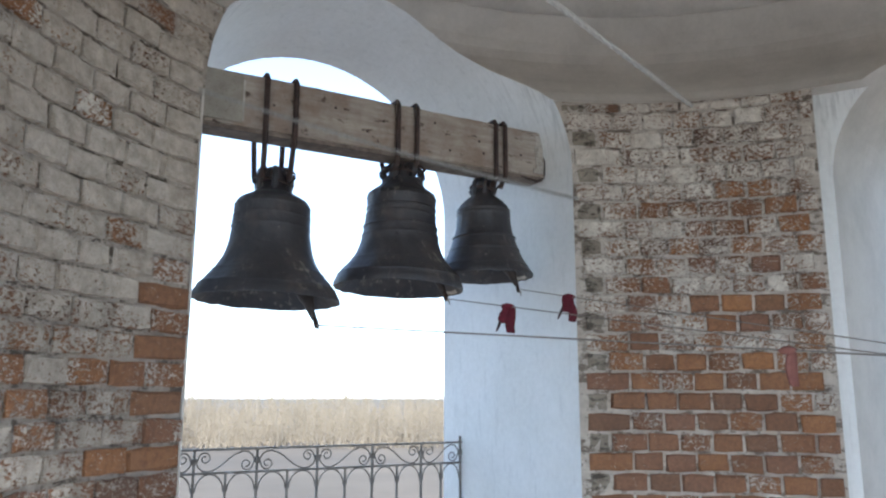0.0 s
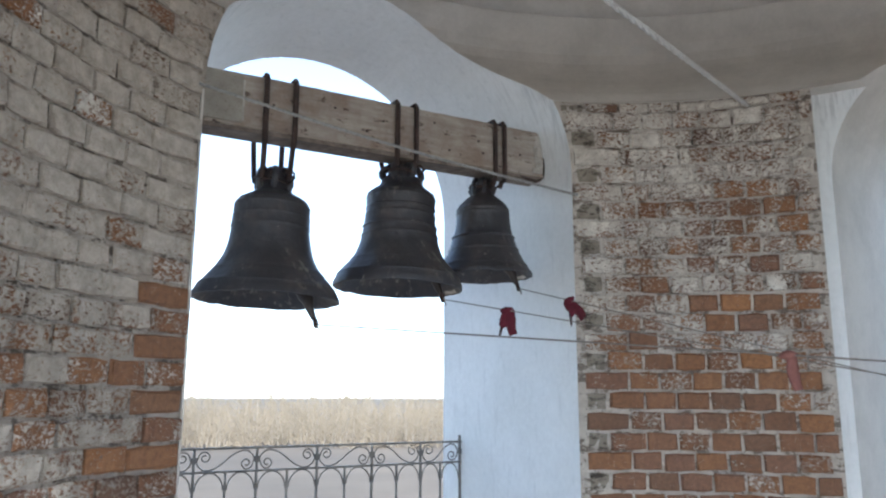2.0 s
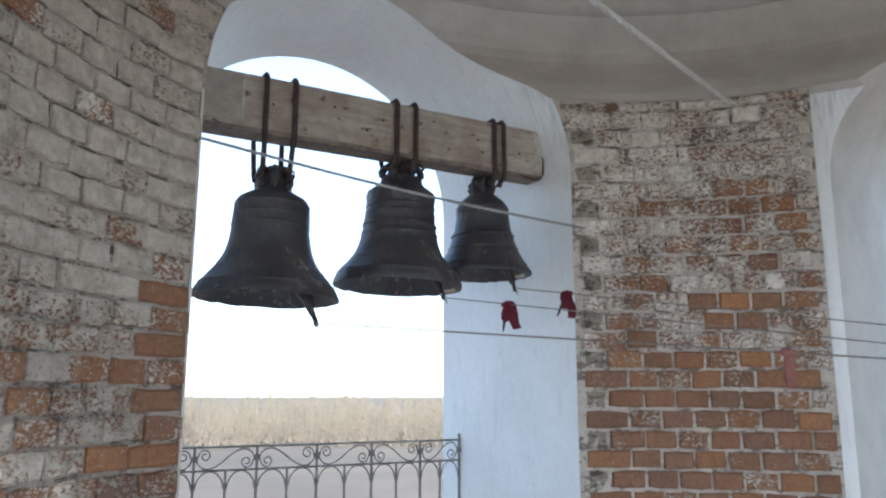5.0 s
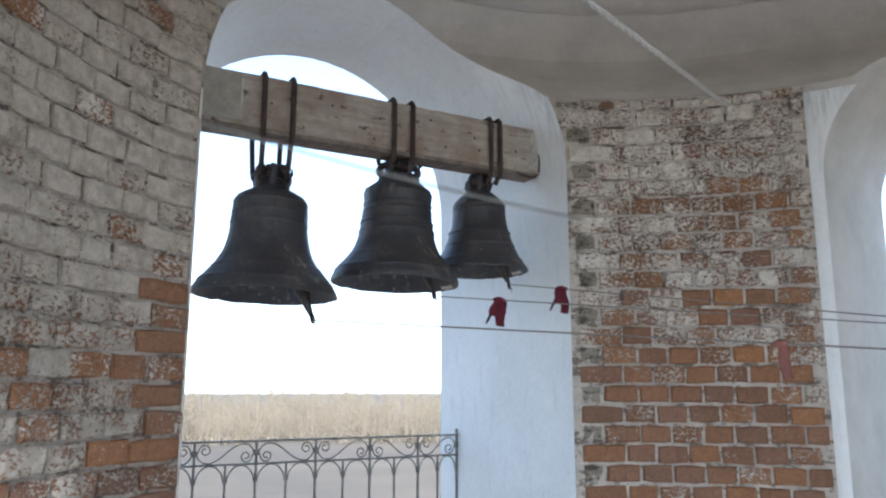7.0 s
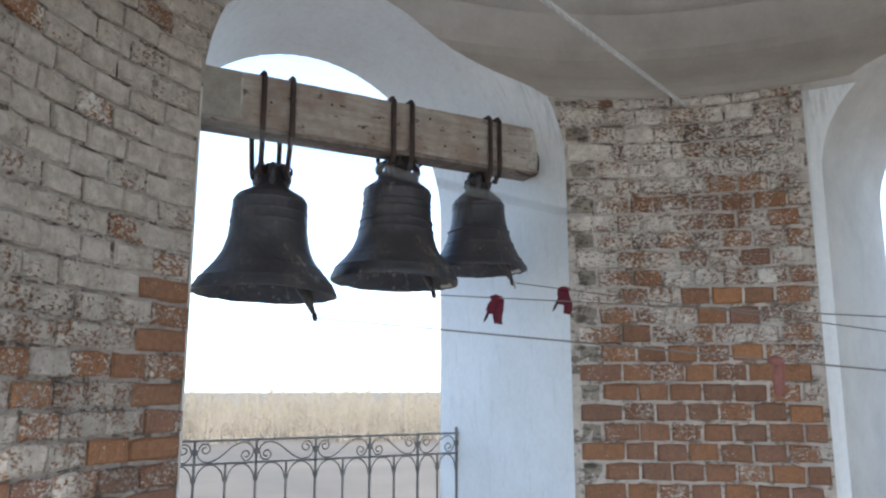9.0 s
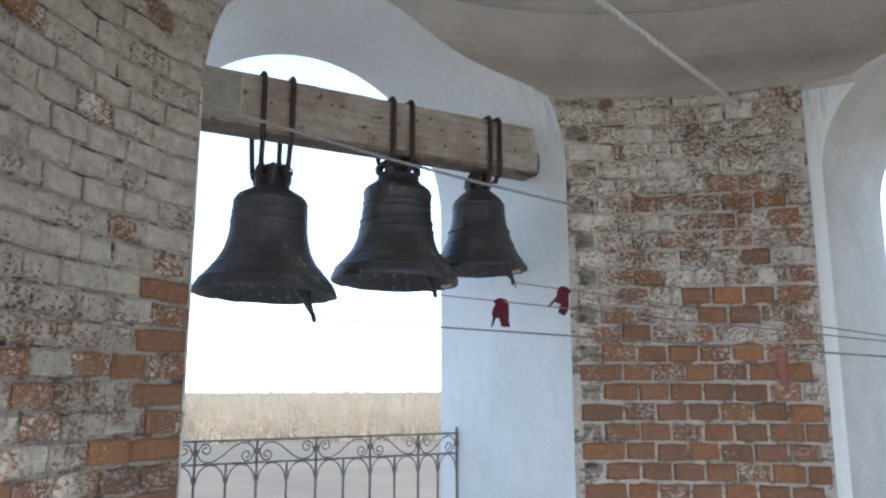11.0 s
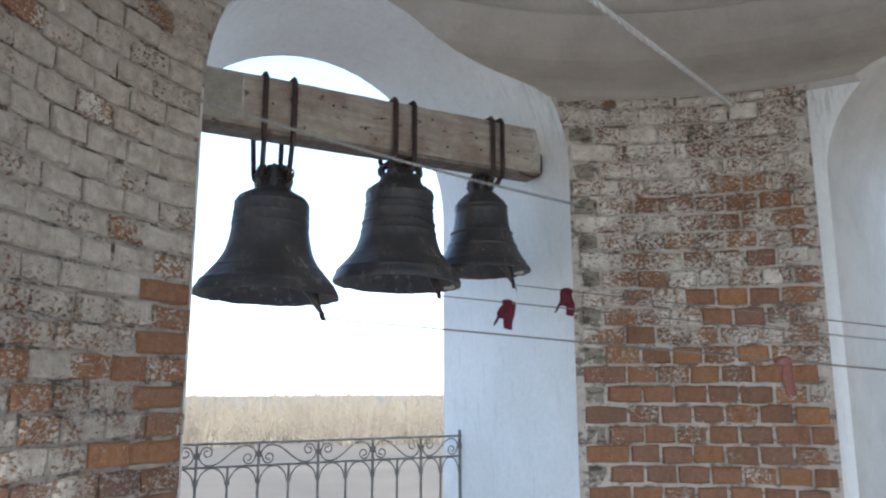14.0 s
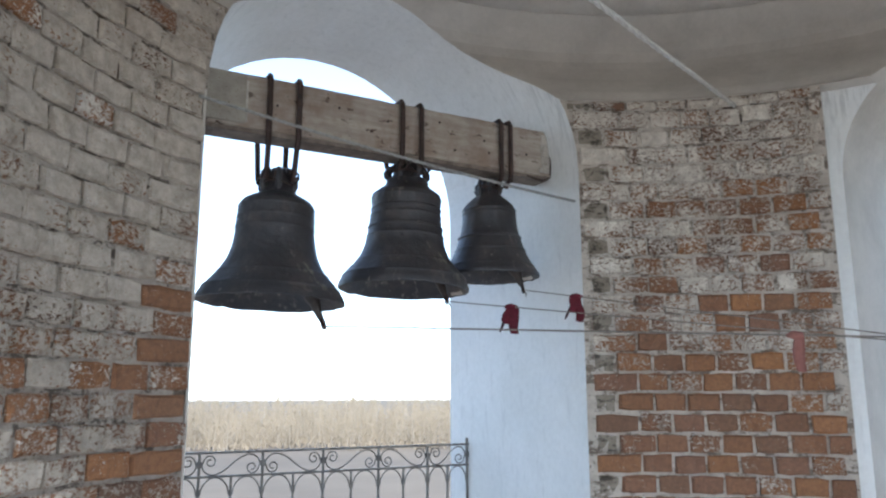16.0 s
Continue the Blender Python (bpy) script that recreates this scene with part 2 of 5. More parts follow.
M_BRONZE, M_WOOD = bronze(), beam_wood()
M_WOOD_LIMED = speckled("limewashed_wood", (0.31, 0.28, 0.235), (0.43, 0.395, 0.34), 0.9, 14, relief=0.5, detail_low=(0.24, 0.19, 0.15))
M_WOOD_DARK = speckled("dark_weathered_wood", (0.13, 0.10, 0.08), (0.27, 0.22, 0.18), 0.9, 20, relief=0.6)
M_WOOD_PALE = speckled("pale_weathered_wood", (0.34, 0.31, 0.27), (0.60, 0.565, 0.51), 0.9, 26, relief=0.8, detail_low=(0.16, 0.12, 0.09))


# ---- building helpers ----
def part(name, bm, mat, parent=None, label="", smooth=False):
    me = bpy.data.meshes.new(name)
    bm.normal_update()
    bm.to_mesh(me)
    bm.free()
    for mm in (mat if isinstance(mat, (list, tuple)) else [mat]):
        me.materials.append(mm)
    if smooth:
        me.polygons.foreach_set("use_smooth", [True] * len(me.polygons))
    ob = new(name, me)
    ob.parent = parent
    if label:
        tagged(ob, label)
    return ob


def box(bm, x0, x1, y0, y1, z0, z1, bevel=0.0):
    r = bmesh.ops.create_cube(bm, size=1.0)
    for v in r["verts"]:
        v.co = Vector(((x0 + x1) / 2 + v.co.x * (x1 - x0), (y0 + y1) / 2 + v.co.y * (y1 - y0), (z0 + z1) / 2 + v.co.z * (z1 - z0)))
    if bevel:
        es = {e for v in r["verts"] for e in v.link_edges}
        bmesh.ops.bevel(bm, geom=list(es), offset=bevel, segments=2, affect="EDGES", profile=0.6)


def tube(bm, pts, radii, sides=8, caps=True):
    """A round bar along pts; radii is one radius or one for each point."""
    pts = [Vector(p) for p in pts]
    if isinstance(radii, (int, float)):
        radii = [radii] * len(pts)
    rings, side = [], None
    for i, p in enumerate(pts):
        d = (pts[min(i + 1, len(pts) - 1)] - pts[max(i - 1, 0)]).normalized()
        if side is None:
            side = d.cross(Vector((0, 0, 1)) if abs(d.z) < 0.9 else Vector((0, 1, 0))).normalized()
        else:
            side = (side - d * side.dot(d)).normalized()
        upv = d.cross(side)
        rings.append([bm.verts.new(p + (side * math.cos(a) + upv * math.sin(a)) * radii[i]) for a in (math.tau * k / sides for k in range(sides))])
    for a, b in zip(rings, rings[1:]):
        for k in range(sides):
            bm.faces.new((a[k], a[(k + 1) % sides], b[(k + 1) % sides], b[k]))
    if caps:
        bm.faces.new(rings[0][::-1])
        bm.faces.new(rings[-1])


def lathe(bm, profile, sides=64):
    rings = []
    for r, z in profile:
        rings.append([bm.verts.new((r * math.cos(math.tau * k / sides), r * math.sin(math.tau * k / sides), z)) for k in range(sides)])
    for a, b in zip(rings, rings[1:]):
        for k in range(sides):
            bm.faces.new((a[k], b[k], b[(k + 1) % sides], a[(k + 1) % sides]))
    return rings


def prism(bm, outline, z0, z1):
    lo = [bm.verts.new((p[0], p[1], z0)) for p in outline]
    hi = [bm.verts.new((p[0], p[1], z1)) for p in outline]
    bm.faces.new(lo[::-1])
    bm.faces.new(hi)
    k = len(lo)
    for i in range(k):
        bm.faces.new((lo[i], lo[(i + 1) % k], hi[(i + 1) % k], hi[i]))


def ring_wall(bm, inner, sides=96):
    """A wall, round inside and eight-sided outside."""
    apothem = Y_OUT - CY
    cols = []
    for k in range(sides):
        phi = 360 * k / sides
        r_out = apothem / math.cos(radians((phi + 22.5) % 45 - 22.5))
        cols.append([bm.verts.new(drum(phi, r, z)) for r, z in [(r_out, inner[0][1])] + inner + [(r_out, inner[-1][1])]])
    for k in range(sides):
        a, b = cols[k], cols[(k + 1) % sides]
        for i in range(len(a)):
            j = (i + 1) % len(a)
            bm.faces.new((a[i], b[i], b[j], a[j]))
    bmesh.ops.recalc_face_normals(bm, faces=bm.faces)


def arch_profile(x0, x1, z0, zs, seg=28):
    c, r = (x0 + x1) / 2, (x1 - x0) / 2
    pts = [(x0, z0), (x1, z0)]
    pts += [(c + r * math.cos(math.pi * k / seg), zs + r * math.sin(math.pi * k / seg)) for k in range(seg + 1)]
    return pts


def tunnel_cutter(name, sections, mat):
    """sections: two lists of 3D points, the near and the far outline of a passage."""
    bm = bmesh.new()
    a, b = [[bm.verts.new(p) for p in s] for s in sections]
    bm.faces.new(a)
    bm.faces.new(b[::-1])
    for i in range(len(a)):
        j = (i + 1) % len(a)
        bm.faces.new((a[i], b[i], b[j], a[j]))
    bmesh.ops.recalc_face_normals(bm, faces=bm.faces)
    return part(name, bm, [mat])


def carve(ob, cutters):
    """Cut the passages through ob for good."""
    for c in cutters:
        md = ob.modifiers.new("cut", "BOOLEAN")
        md.operation, md.object, md.solver, md.material_mode = "DIFFERENCE", c, "EXACT", "TRANSFER"
    bpy.context.view_layer.update()
    me = bpy.data.meshes.new_from_object(ob.evaluated_get(bpy.context.evaluated_depsgraph_get()))
    ob.modifiers.clear()
    ob.data = me


# ---- the belfry ----
def cutters():
    out = []
    prof = []
    for y in (2.2, 4.6):
        x0, x1 = arch_at(y)
        prof.append([(x, y, z) for x, z in arch_profile(x0, x1, 0.0, Z_SPRING + (Y_OUT - y) * 0.07)])
    out.append(tunnel_cutter("cut_bell_arch", prof, M_REVEAL))
    # south and west arches are out of view, added to let in sky light
    for phi, hw in ((73, 0.60), (180, 0.87), (-114, 0.95)):
        d, s = drum(phi, 1.0) - drum(0, 0), drum(phi + 90, 1.0) - drum(0, 0)
        secs = [[Vector((CX, CY, z)) + d * q + s * x for x, z in arch_profile(-hw, hw, 0.0, Z_SPRING)] for q in (1.3, 3.9)]
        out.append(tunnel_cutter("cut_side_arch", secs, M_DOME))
    return out


def lining(name, phi0, phi1, label, mortar):
    bm = bmesh.new()
    k = 24
    arc_in = [drum(phi0 + (phi1 - phi0) * i / k, R_BRICK) for i in range(k + 1)]
    arc_out = [drum(phi0 + (phi1 - phi0) * i / k, R_BODY - 0.001) for i in range(k + 1)]
    prism(bm, arc_in + arc_out[::-1], 0.0, Z_LEDGE)
    bmesh.ops.recalc_face_normals(bm, faces=bm.faces)
    ob = part(name, bm, [mortar, M_REVEAL])
    return tagged(ob, label, "wall", kind="structure")


def belfry():
    bm = bmesh.new()
    ring_wall(bm, [(R_BODY, 0.0), (R_BODY, Z_LEDGE)])
    lower = tagged(part("wall_drum", bm, [M_REVEAL, M_DOME]), "white lime-plastered thick round belfry wall with arches", "wall", kind="structure")
    bm = bmesh.new()
    ring_wall(bm, [(R_BRICK - 0.004, Z_LEDGE), (1.985, 2.838), (2.02, 2.885), (2.065, 2.93), (2.105, 2.97), (2.15, 3.01), (2.19, 3.055), (2.222, 3.10), (2.245, 3.145), (2.252, 3.20), (2.235, 3.25), (2.20, 3.295), (R_UPPER, 3.355), (R_UPPER, 3.9)])
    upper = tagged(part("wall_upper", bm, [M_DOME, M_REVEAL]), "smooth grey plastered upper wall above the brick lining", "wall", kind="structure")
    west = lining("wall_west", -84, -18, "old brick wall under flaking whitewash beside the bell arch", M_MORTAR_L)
    east = lining("wall_east", 16, 54.5, "worn red brick wall with whitewash remains beside the arch", M_MORTAR_R)
    cut = cutters()
    for ob in (lower, upper, west, east):
        carve(ob, cut)
    for c in cut:
        bpy.data.objects.remove(c)
    bm = bmesh.new()
    box(bm, 0.503, 0.5125, 2.703, 2.722, 0.0, 2.47, 0.003)
    tagged(part("trim", bm, M_DOME), "thin white plaster edge along the brick jamb", "trim", kind="structure")
    # floor slab and dome
    bm = bmesh.new()
    prism(bm, [drum(45 * k + 22.5, 3.2)[:2] for k in range(8)][::-1], -0.25, 0.0)
    bmesh.ops.recalc_face_normals(bm, faces=bm.faces)
    tagged(part("floor", bm, M_FLOOR), "worn grey stone floor slab of the belfry", "floor", kind="structure")
    bm = bmesh.new()
    prof = [(R_UPPER - 0.002, 3.36)]
    for i in range(1, 15):
        a = math.pi / 2 * i / 14
        prof.append((max(R_UPPER * math.cos(a), 0.02), 3.36 + 0.95 * math.sin(a)))
    outer = [(r + 0.12 if r > 0.1 else r, z + 0.15) for r, z in prof]
    lathe(bm, prof + outer[::-1] + [prof[0]], 96)
    bmesh.ops.remove_doubles(bm, verts=bm.verts, dist=0.0005)
    bmesh.ops.translate(bm, verts=bm.verts, vec=(CX, CY, 0))
    bmesh.ops.recalc_face_normals(bm, faces=bm.faces)
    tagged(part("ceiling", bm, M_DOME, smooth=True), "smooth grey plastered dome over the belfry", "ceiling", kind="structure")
    # tower shaft down to the ground
    bm = bmesh.new()
    prism(bm, [drum(45 * k + 22.5, 3.05)[:2] for k in range(8)][::-1], -14.2, -0.25)
    bmesh.ops.recalc_face_normals(bm, faces=bm.faces)
    tagged(part("wall_tower_shaft", bm, M_REVEAL), "plain white plastered tower shaft below the belfry", "wall", kind="structure")
    return west, east


WALL_WEST, WALL_EAST = belfry()


# ---- ground and far wood ----
def outdoors():
    bm = bmesh.new()
    s = 4000
    vs = [bm.verts.new((x, y, -14.0)) for x, y in ((-s, -s), (s, -s), (s, s), (-s, s))]
    bm.faces.new(vs)
    tagged(part("ground", bm, M_GROUND), "flat brown field of dry grass and bare soil", "ground", kind="structure")
    rnd = random.Random(5)
    trunks, twigs = bmesh.new(), bmesh.new()

    def stick(bm, a, b, r0, r1):
        d = (b - a).normalized()
        s1 = d.cross(Vector((0.3, 0.9, 0.2))).normalized()
        s2 = d.cross(s1)
        lo = [bm.verts.new(a + (s1 * math.cos(q) + s2 * math.sin(q)) * r0) for q in (0, 2.1, 4.2)]
        hi = [bm.verts.new(b + (s1 * math.cos(q) + s2 * math.sin(q)) * r1) for q in (0, 2.1, 4.2)]
        for i in range(3):
            bm.faces.new((lo[i], lo[(i + 1) % 3], hi[(i + 1) % 3], hi[i]))

    def leaf(bm, c, size):
        s1 = Vector((rnd.gauss(0, 1), rnd.gauss(0, 1), rnd.gauss(0, 0.2))).normalized() * 0.42
        s2 = Vector((rnd.gauss(0, 0.25), rnd.gauss(0, 0.25), 1.0)).normalized() * 2.0
        bm.faces.new([bm.verts.new(c + s1 * size * a + s2 * size * b) for a, b in ((-0.5, -0.2), (0.1, -0.5), (0.6, 0.1), (-0.1, 0.5))])

    for i in range(1900):
        heading = radians(rnd.uniform(-1, 37))
        dist = rnd.choice((rnd.uniform(235, 300), rnd.uniform(250, 380), rnd.uniform(400, 620), rnd.uniform(450, 900)))
        base = Vector((math.sin(heading) * dist, math.cos(heading) * dist, -14.2))
        grove = noise.noise(Vector((heading * 45, dist * 0.02, 3))) + 1.3 * noise.noise(Vector((heading * 14, 7, 3)))
        near = dist < 400
        h = rnd.uniform(7.0, 12.0) + 2.0 * grove if near else rnd.uniform(9.0, 18.0) + 5.0 * grove
        top = base + Vector((rnd.uniform(-0.9, 0.9), rnd.uniform(-0.9, 0.9), h))
        w = 0.10 if near else 0.16
        stick(trunks, base, top, w * 1.3, w * 0.25)
        wide = rnd.uniform(1.3, 2.6) * (1 if near else 1.5)
        for k in range(9):
            q = rnd.uniform(0.25, 0.95)
            a = base.lerp(top, q)
            az, lift = rnd.uniform(0, math.tau), rnd.uniform(0.4, 1.2)
            ln = rnd.uniform(0.8, 2.2) * (1.25 - q * 0.8)
            stick(twigs, a, a + Vector((math.cos(az) * ln, math.sin(az) * ln, lift * ln)), w * 0.4, w * 0.1)
        for k in range(105 if near else 50):
            q = rnd.uniform(0.18, 1.04)
            rr = wide * math.sqrt(max(math.sin(math.pi * min(q, 1.0) ** 1.3), 0.03)) * rnd.uniform(0.2, 1.0)
            az = rnd.uniform(0, math.tau)
            leaf(twigs, base + Vector((math.cos(az) * rr, math.sin(az) * rr, h * q)), rnd.uniform(0.22, 0.5) * (1 if near else 1.7))
        for k in range(14):  # undergrowth
            leaf(twigs, base + Vector((rnd.uniform(-3, 3), rnd.uniform(-3, 3), rnd.uniform(0.3, 2.2))), rnd.uniform(0.4, 0.9))
    wood = tagged(new("far_wood"), "distant wood of bare pale brown trees in haze", "wood", kind="stuff")
    tagged(part("trunk", trunks, M_BARK, wood), kind="stuff")
    tagged(part("twig", twigs, M_TWIG, wood), kind="stuff")


outdoors()


# ---- the bell beam ----
BEAM_Y0, BEAM_Y1, BEAM_Z0, BEAM_Z1 = 3.05, 3.16, 2.474, 2.710


def beam():
    ob = tagged(new("bell_beam"), "thick weathered wooden beam with peeling whitewash across the arch", "beam")
    ob.matrix_world = pose(1.3, 3.105, BEAM_Z0)
    rnd = random.Random(3)
    bm = bmesh.new()
    n = 30
    x0, x1 = 0.36 - 1.3, 2.238 - 1.3
    secs = []
    for i in range(n + 1):
        x = x0 + (x1 - x0) * i / n
        d = [rnd.uniform(-0.003, 0.003) for _ in range(8)]
        y0, y1, z0, z1, c = -0.055, 0.055, 0.004, BEAM_Z1 - BEAM_Z0, 0.009
        pts = [(y0, z0), (y0, z0 + 0.1 + d[0]), (y0 + d[1], z1 - c), (y0 + c, z1 + d[2]), (y1 - c, z1 + d[3]), (y1, z1 - c), (y1, z0), (0, z0)]
        secs.append([bm.verts.new((x, y + d[4] * 0.5, z)) for y, z in pts])
    for a, b in zip(secs, secs[1:]):
        for k in range(8):
            bm.faces.new((a[k], a[(k + 1) % 8], b[(k + 1) % 8], b[k]))
    bm.faces.new(secs[0])
    bm.faces.new(secs[-1][::-1])
    bmesh.ops.recalc_face_normals(bm, faces=bm.faces)
    part("timber", bm, M_WOOD, ob)
    bm = bmesh.new()
    box(bm, x0, x1 - 0.01, -0.060, 0.060, -0.015, 0.003, 0.003)
    part("bottom_board", bm, M_WOOD_DARK, ob, "dark weathered board nailed under the beam")
    bm = bmesh.new()
    box(bm, x0, x1 - 0.06, -0.0605, -0.05, 0.005, 0.019, 0.003)
    part("lip", bm, M_WOOD, ob, "narrow proud edge along the foot of the beam")
    bm = bmesh.new()
    box(bm, 0.735 - 1.3 - 0.004, 0.735 - 1.3 + 0.004, -0.0585, -0.05, 0.03, 0.205)
    part("batten", bm, M_WOOD_PALE, ob, "thin vertical batten")
    bm = bmesh.new()
    box(bm, x0 + 0.10, 0.731 - 1.3, -0.0578, -0.05, 0.021, 0.228, 0.002)
    part("limed_end", bm, M_WOOD_LIMED, ob, "grey limewashed end of the beam beside the brick")
    bm = bmesh.new()
    for i in range(7):
        z = 0.02 + i * 0.028
        box(bm, x1 - 0.045 - rnd.uniform(0, 0.02), x1 - 0.004, -0.0585 - rnd.uniform(0, 0.002), -0.04, z, z + 0.0275, 0.003)
    part("worn_end", bm, M_WOOD_PALE, ob, "pale splintered end of the beam")
    # bowed dark strip standing in for the shadow where the beam meets the jamb
    bm = bmesh.new()
    tube(bm, [(x1 + 0.001, -0.058, 0.012), (x1 + 0.004, -0.059, 0.07), (x1 + 0.003, -0.059, 0.13), (x1 - 0.002, -0.058, 0.19), (x1 - 0.010, -0.056, 0.231)], [0.005, 0.0045, 0.004, 0.0045, 0.006], 6)
    part("end_crack", bm, M_IRON, ob, "dark strip for the shadow gap at the beam's end")
    bm = bmesh.new()
    tube(bm, [(x1 - 0.14, -0.058, -0.008), (x1 - 0.09, -0.06, -0.015), (x1 - 0.05, -0.06, -0.021), (x1 - 0.028, -0.058, -0.013), (x1 + 0.002, -0.056, 0.004)], [0.004, 0.006, 0.007, 0.006, 0.004], 6)
    part("splinter", bm, M_IRON, ob, "dark split under the beam's end")
    for nx, nz in ((0.86, 0.12), (1.13, 0.16), (1.28, 0.08), (1.36, 0.14), (1.62, 0.18), (1.70, 0.06), (1.86, 0.13), (1.885, 0.075), (2.10, 0.10)):
        bm = bmesh.new()
        tube(bm, [(nx - 1.3, -0.05, nz), (nx - 1.3, -0.059, nz), (nx - 1.3, -0.061, nz)], [0.005, 0.006, 0.003], 6)
        part("nail_head", bm, M_IRON, ob)


beam()

# ---- bells ----
PROFILES = [  # radius and height over the mouth, from the lip to the neck
    [(0.300, 0.0), (0.298, 0.012), (0.288, 0.032), (0.276, 0.050), (0.260, 0.071), (0.240, 0.094), (0.217, 0.120), (0.202, 0.142), (0.188, 0.167),
     (0.179, 0.192), (0.168, 0.235), (0.161, 0.285), (0.158, 0.335), (0.156, 0.385), (0.150, 0.405), (0.136, 0.421), (0.110, 0.436), (0.088, 0.449)],
    [(0.290, 0.0), (0.291, 0.012), (0.285, 0.030), (0.274, 0.054), (0.259, 0.074), (0.241, 0.094), (0.217, 0.119), (0.194, 0.158), (0.180, 0.198),
     (0.171, 0.240), (0.163, 0.292), (0.157, 0.340), (0.155, 0.370), (0.159, 0.402), (0.154, 0.430), (0.131, 0.448), (0.110, 0.464), (0.098, 0.480), (0.093, 0.498)],
    [(0.232, 0.0), (0.232, 0.010), (0.221, 0.026), (0.204, 0.052), (0.190, 0.074), (0.171, 0.112), (0.157, 0.150), (0.146, 0.184), (0.135, 0.226),
     (0.129, 0.282), (0.127, 0.318), (0.116, 0.344), (0.094, 0.366), (0.068, 0.388)],
]


def bell_shape(profile, ridges):
    """The profile with crisp cast ridges at the given heights."""
    hs, rs = [q for _, q in profile], [rr for rr, _ in profile]
    qs = set(hs)
    for q, amp in ridges:
        qs |= {q - 0.008, q - 0.005, q - 0.002, q + 0.002, q + 0.005, q + 0.008}
    out = []
    for q in sorted(qs):
        rr = float(np.interp(q, hs, rs))
        for c, amp in ridges:
            rr += amp * max(0.0, 1 - (abs(q - c) / 0.0065) ** 2)
        out.append((rr, q))
    return out


def bell(x, y, z, profile, crown, straps, tip, label, ridges, lean=0.0, turn=0.0, worn=None):
    """A bell with its mouth at z; crown: radius and height; straps: places along x of the iron loops over the beam;
    tip: where its clapper's tail ends at rest; worn: middle and half width, in degrees, of the inner lip coloured
    bright as if lit."""
    ob = tagged(new("bell"), label, "bell", group="bells on the beam")
    ob.matrix_world = pose(x, y, z)
    tilt = Matrix.Rotation(radians(lean), 3, "Y")
    bm = bmesh.new()
    shape = bell_shape(profile, ridges)
    h, r = profile[-1][1], profile[0][0]
    inner = [(r - 0.006, -0.003), (r - 0.014, 0.002), (r - 0.026, 0.016)] + [(max(rr - 0.034, 0.0), q + 0.004) for rr, q in profile[3:-1]] + [(0.0, h - 0.02)]
    lathe(bm, [(0.0, h + 0.002)] + shape[::-1] + inner, 80)
    bmesh.ops.remove_doubles(bm, verts=bm.verts, dist=0.0004)
    bmesh.ops.recalc_face_normals(bm, faces=bm.faces)
    # inner lip faces coloured bright, standing in for light caught inside the mouth
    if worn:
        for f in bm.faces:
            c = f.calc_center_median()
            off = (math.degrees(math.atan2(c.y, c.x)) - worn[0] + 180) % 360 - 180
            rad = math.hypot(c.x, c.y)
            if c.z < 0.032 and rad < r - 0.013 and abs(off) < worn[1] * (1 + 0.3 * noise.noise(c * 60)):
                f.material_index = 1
    bmesh.ops.rotate(bm, verts=bm.verts, cent=(0, 0, h), matrix=tilt)
    for v in bm.verts:  # the uneven casting
        k = noise.noise(v.co * 11) * 0.0045 + noise.noise(v.co * 45) * 0.0026
        if v.co.z < h * 0.03:
            v.co.z += noise.noise(v.co * 25) * 0.005
        v.co.x += k
        v.co.y += k
    body = part("body", bm, [M_BRONZE, M_LIP_LIT], ob, smooth=True)
    body.data.set_sharp_from_angle(angle=radians(38))
    # lumpy crown with its cannons
    rc, hc = crown
    bm = bmesh.new()
    lathe(bm, [(rc * 0.92, h - 0.012), (rc * 0.84, h + hc * 0.12), (rc * 0.62, h + hc * 0.30), (rc * 0.58, h + hc * 0.62), (rc * 0.50, h + hc * 0.82), (rc * 0.34, h + hc), (0.001, h + hc * 1.03)], 24)
    for v in bm.verts:
        k = 1 + 0.22 * noise.noise(v.co * 30 + Vector((x, 0, 0)))
        v.co.x, v.co.y = v.co.x * k, v.co.y * k
    part("crown", bm, M_BRONZE, ob, smooth=True)
    for k in range(6):
        a = math.tau * k / 6 + radians(turn)
        bm = bmesh.new()
        pts = []
        for i in range(9):
            q = math.pi * i / 8
            rr = rc * (0.48 + 0.40 * math.sin(q) + 0.06 * math.sin(k * 2.3 + i))
            pts.append((math.cos(a) * rr, math.sin(a) * rr, h + hc * (0.46 - 0.44 * math.cos(q))))
        tube(bm, pts, rc * 0.17, 8)
        part("cannon", bm, M_BRONZE, ob, smooth=True)
    # iron straps over the beam
    zt, zb = BEAM_Z1 - z + 0.009, h + hc * 0.45
    yf, yb = BEAM_Y0 - y - 0.016, BEAM_Y1 - y + 0.045
    mid = sum(straps) / len(straps) - x
    for sx in straps:
        u = sx - x
        ub = u - (u - mid) * 0.08
        bm = bmesh.new()
        pts = [(ub, -0.06, zb), (ub, -0.078, zb + 0.025), (u * 0.5 + ub * 0.5, yf * 0.92, BEAM_Z0 - z - 0.05), (u, yf, BEAM_Z0 - z - 0.012), (u, yf, BEAM_Z0 - z + 0.02), (u, yf, zt - 0.015), (u, yf + 0.012, zt), (u, yb - 0.012, zt), (u, yb, zt - 0.015), (u, yb, BEAM_Z0 - z - 0.012), (ub, 0.055, zb + 0.03), (ub, 0.035, zb)]
        tube(bm, pts, 0.0118, 7)
        part("strap", bm, M_IRON, ob, "rusty iron strap looped over the beam")
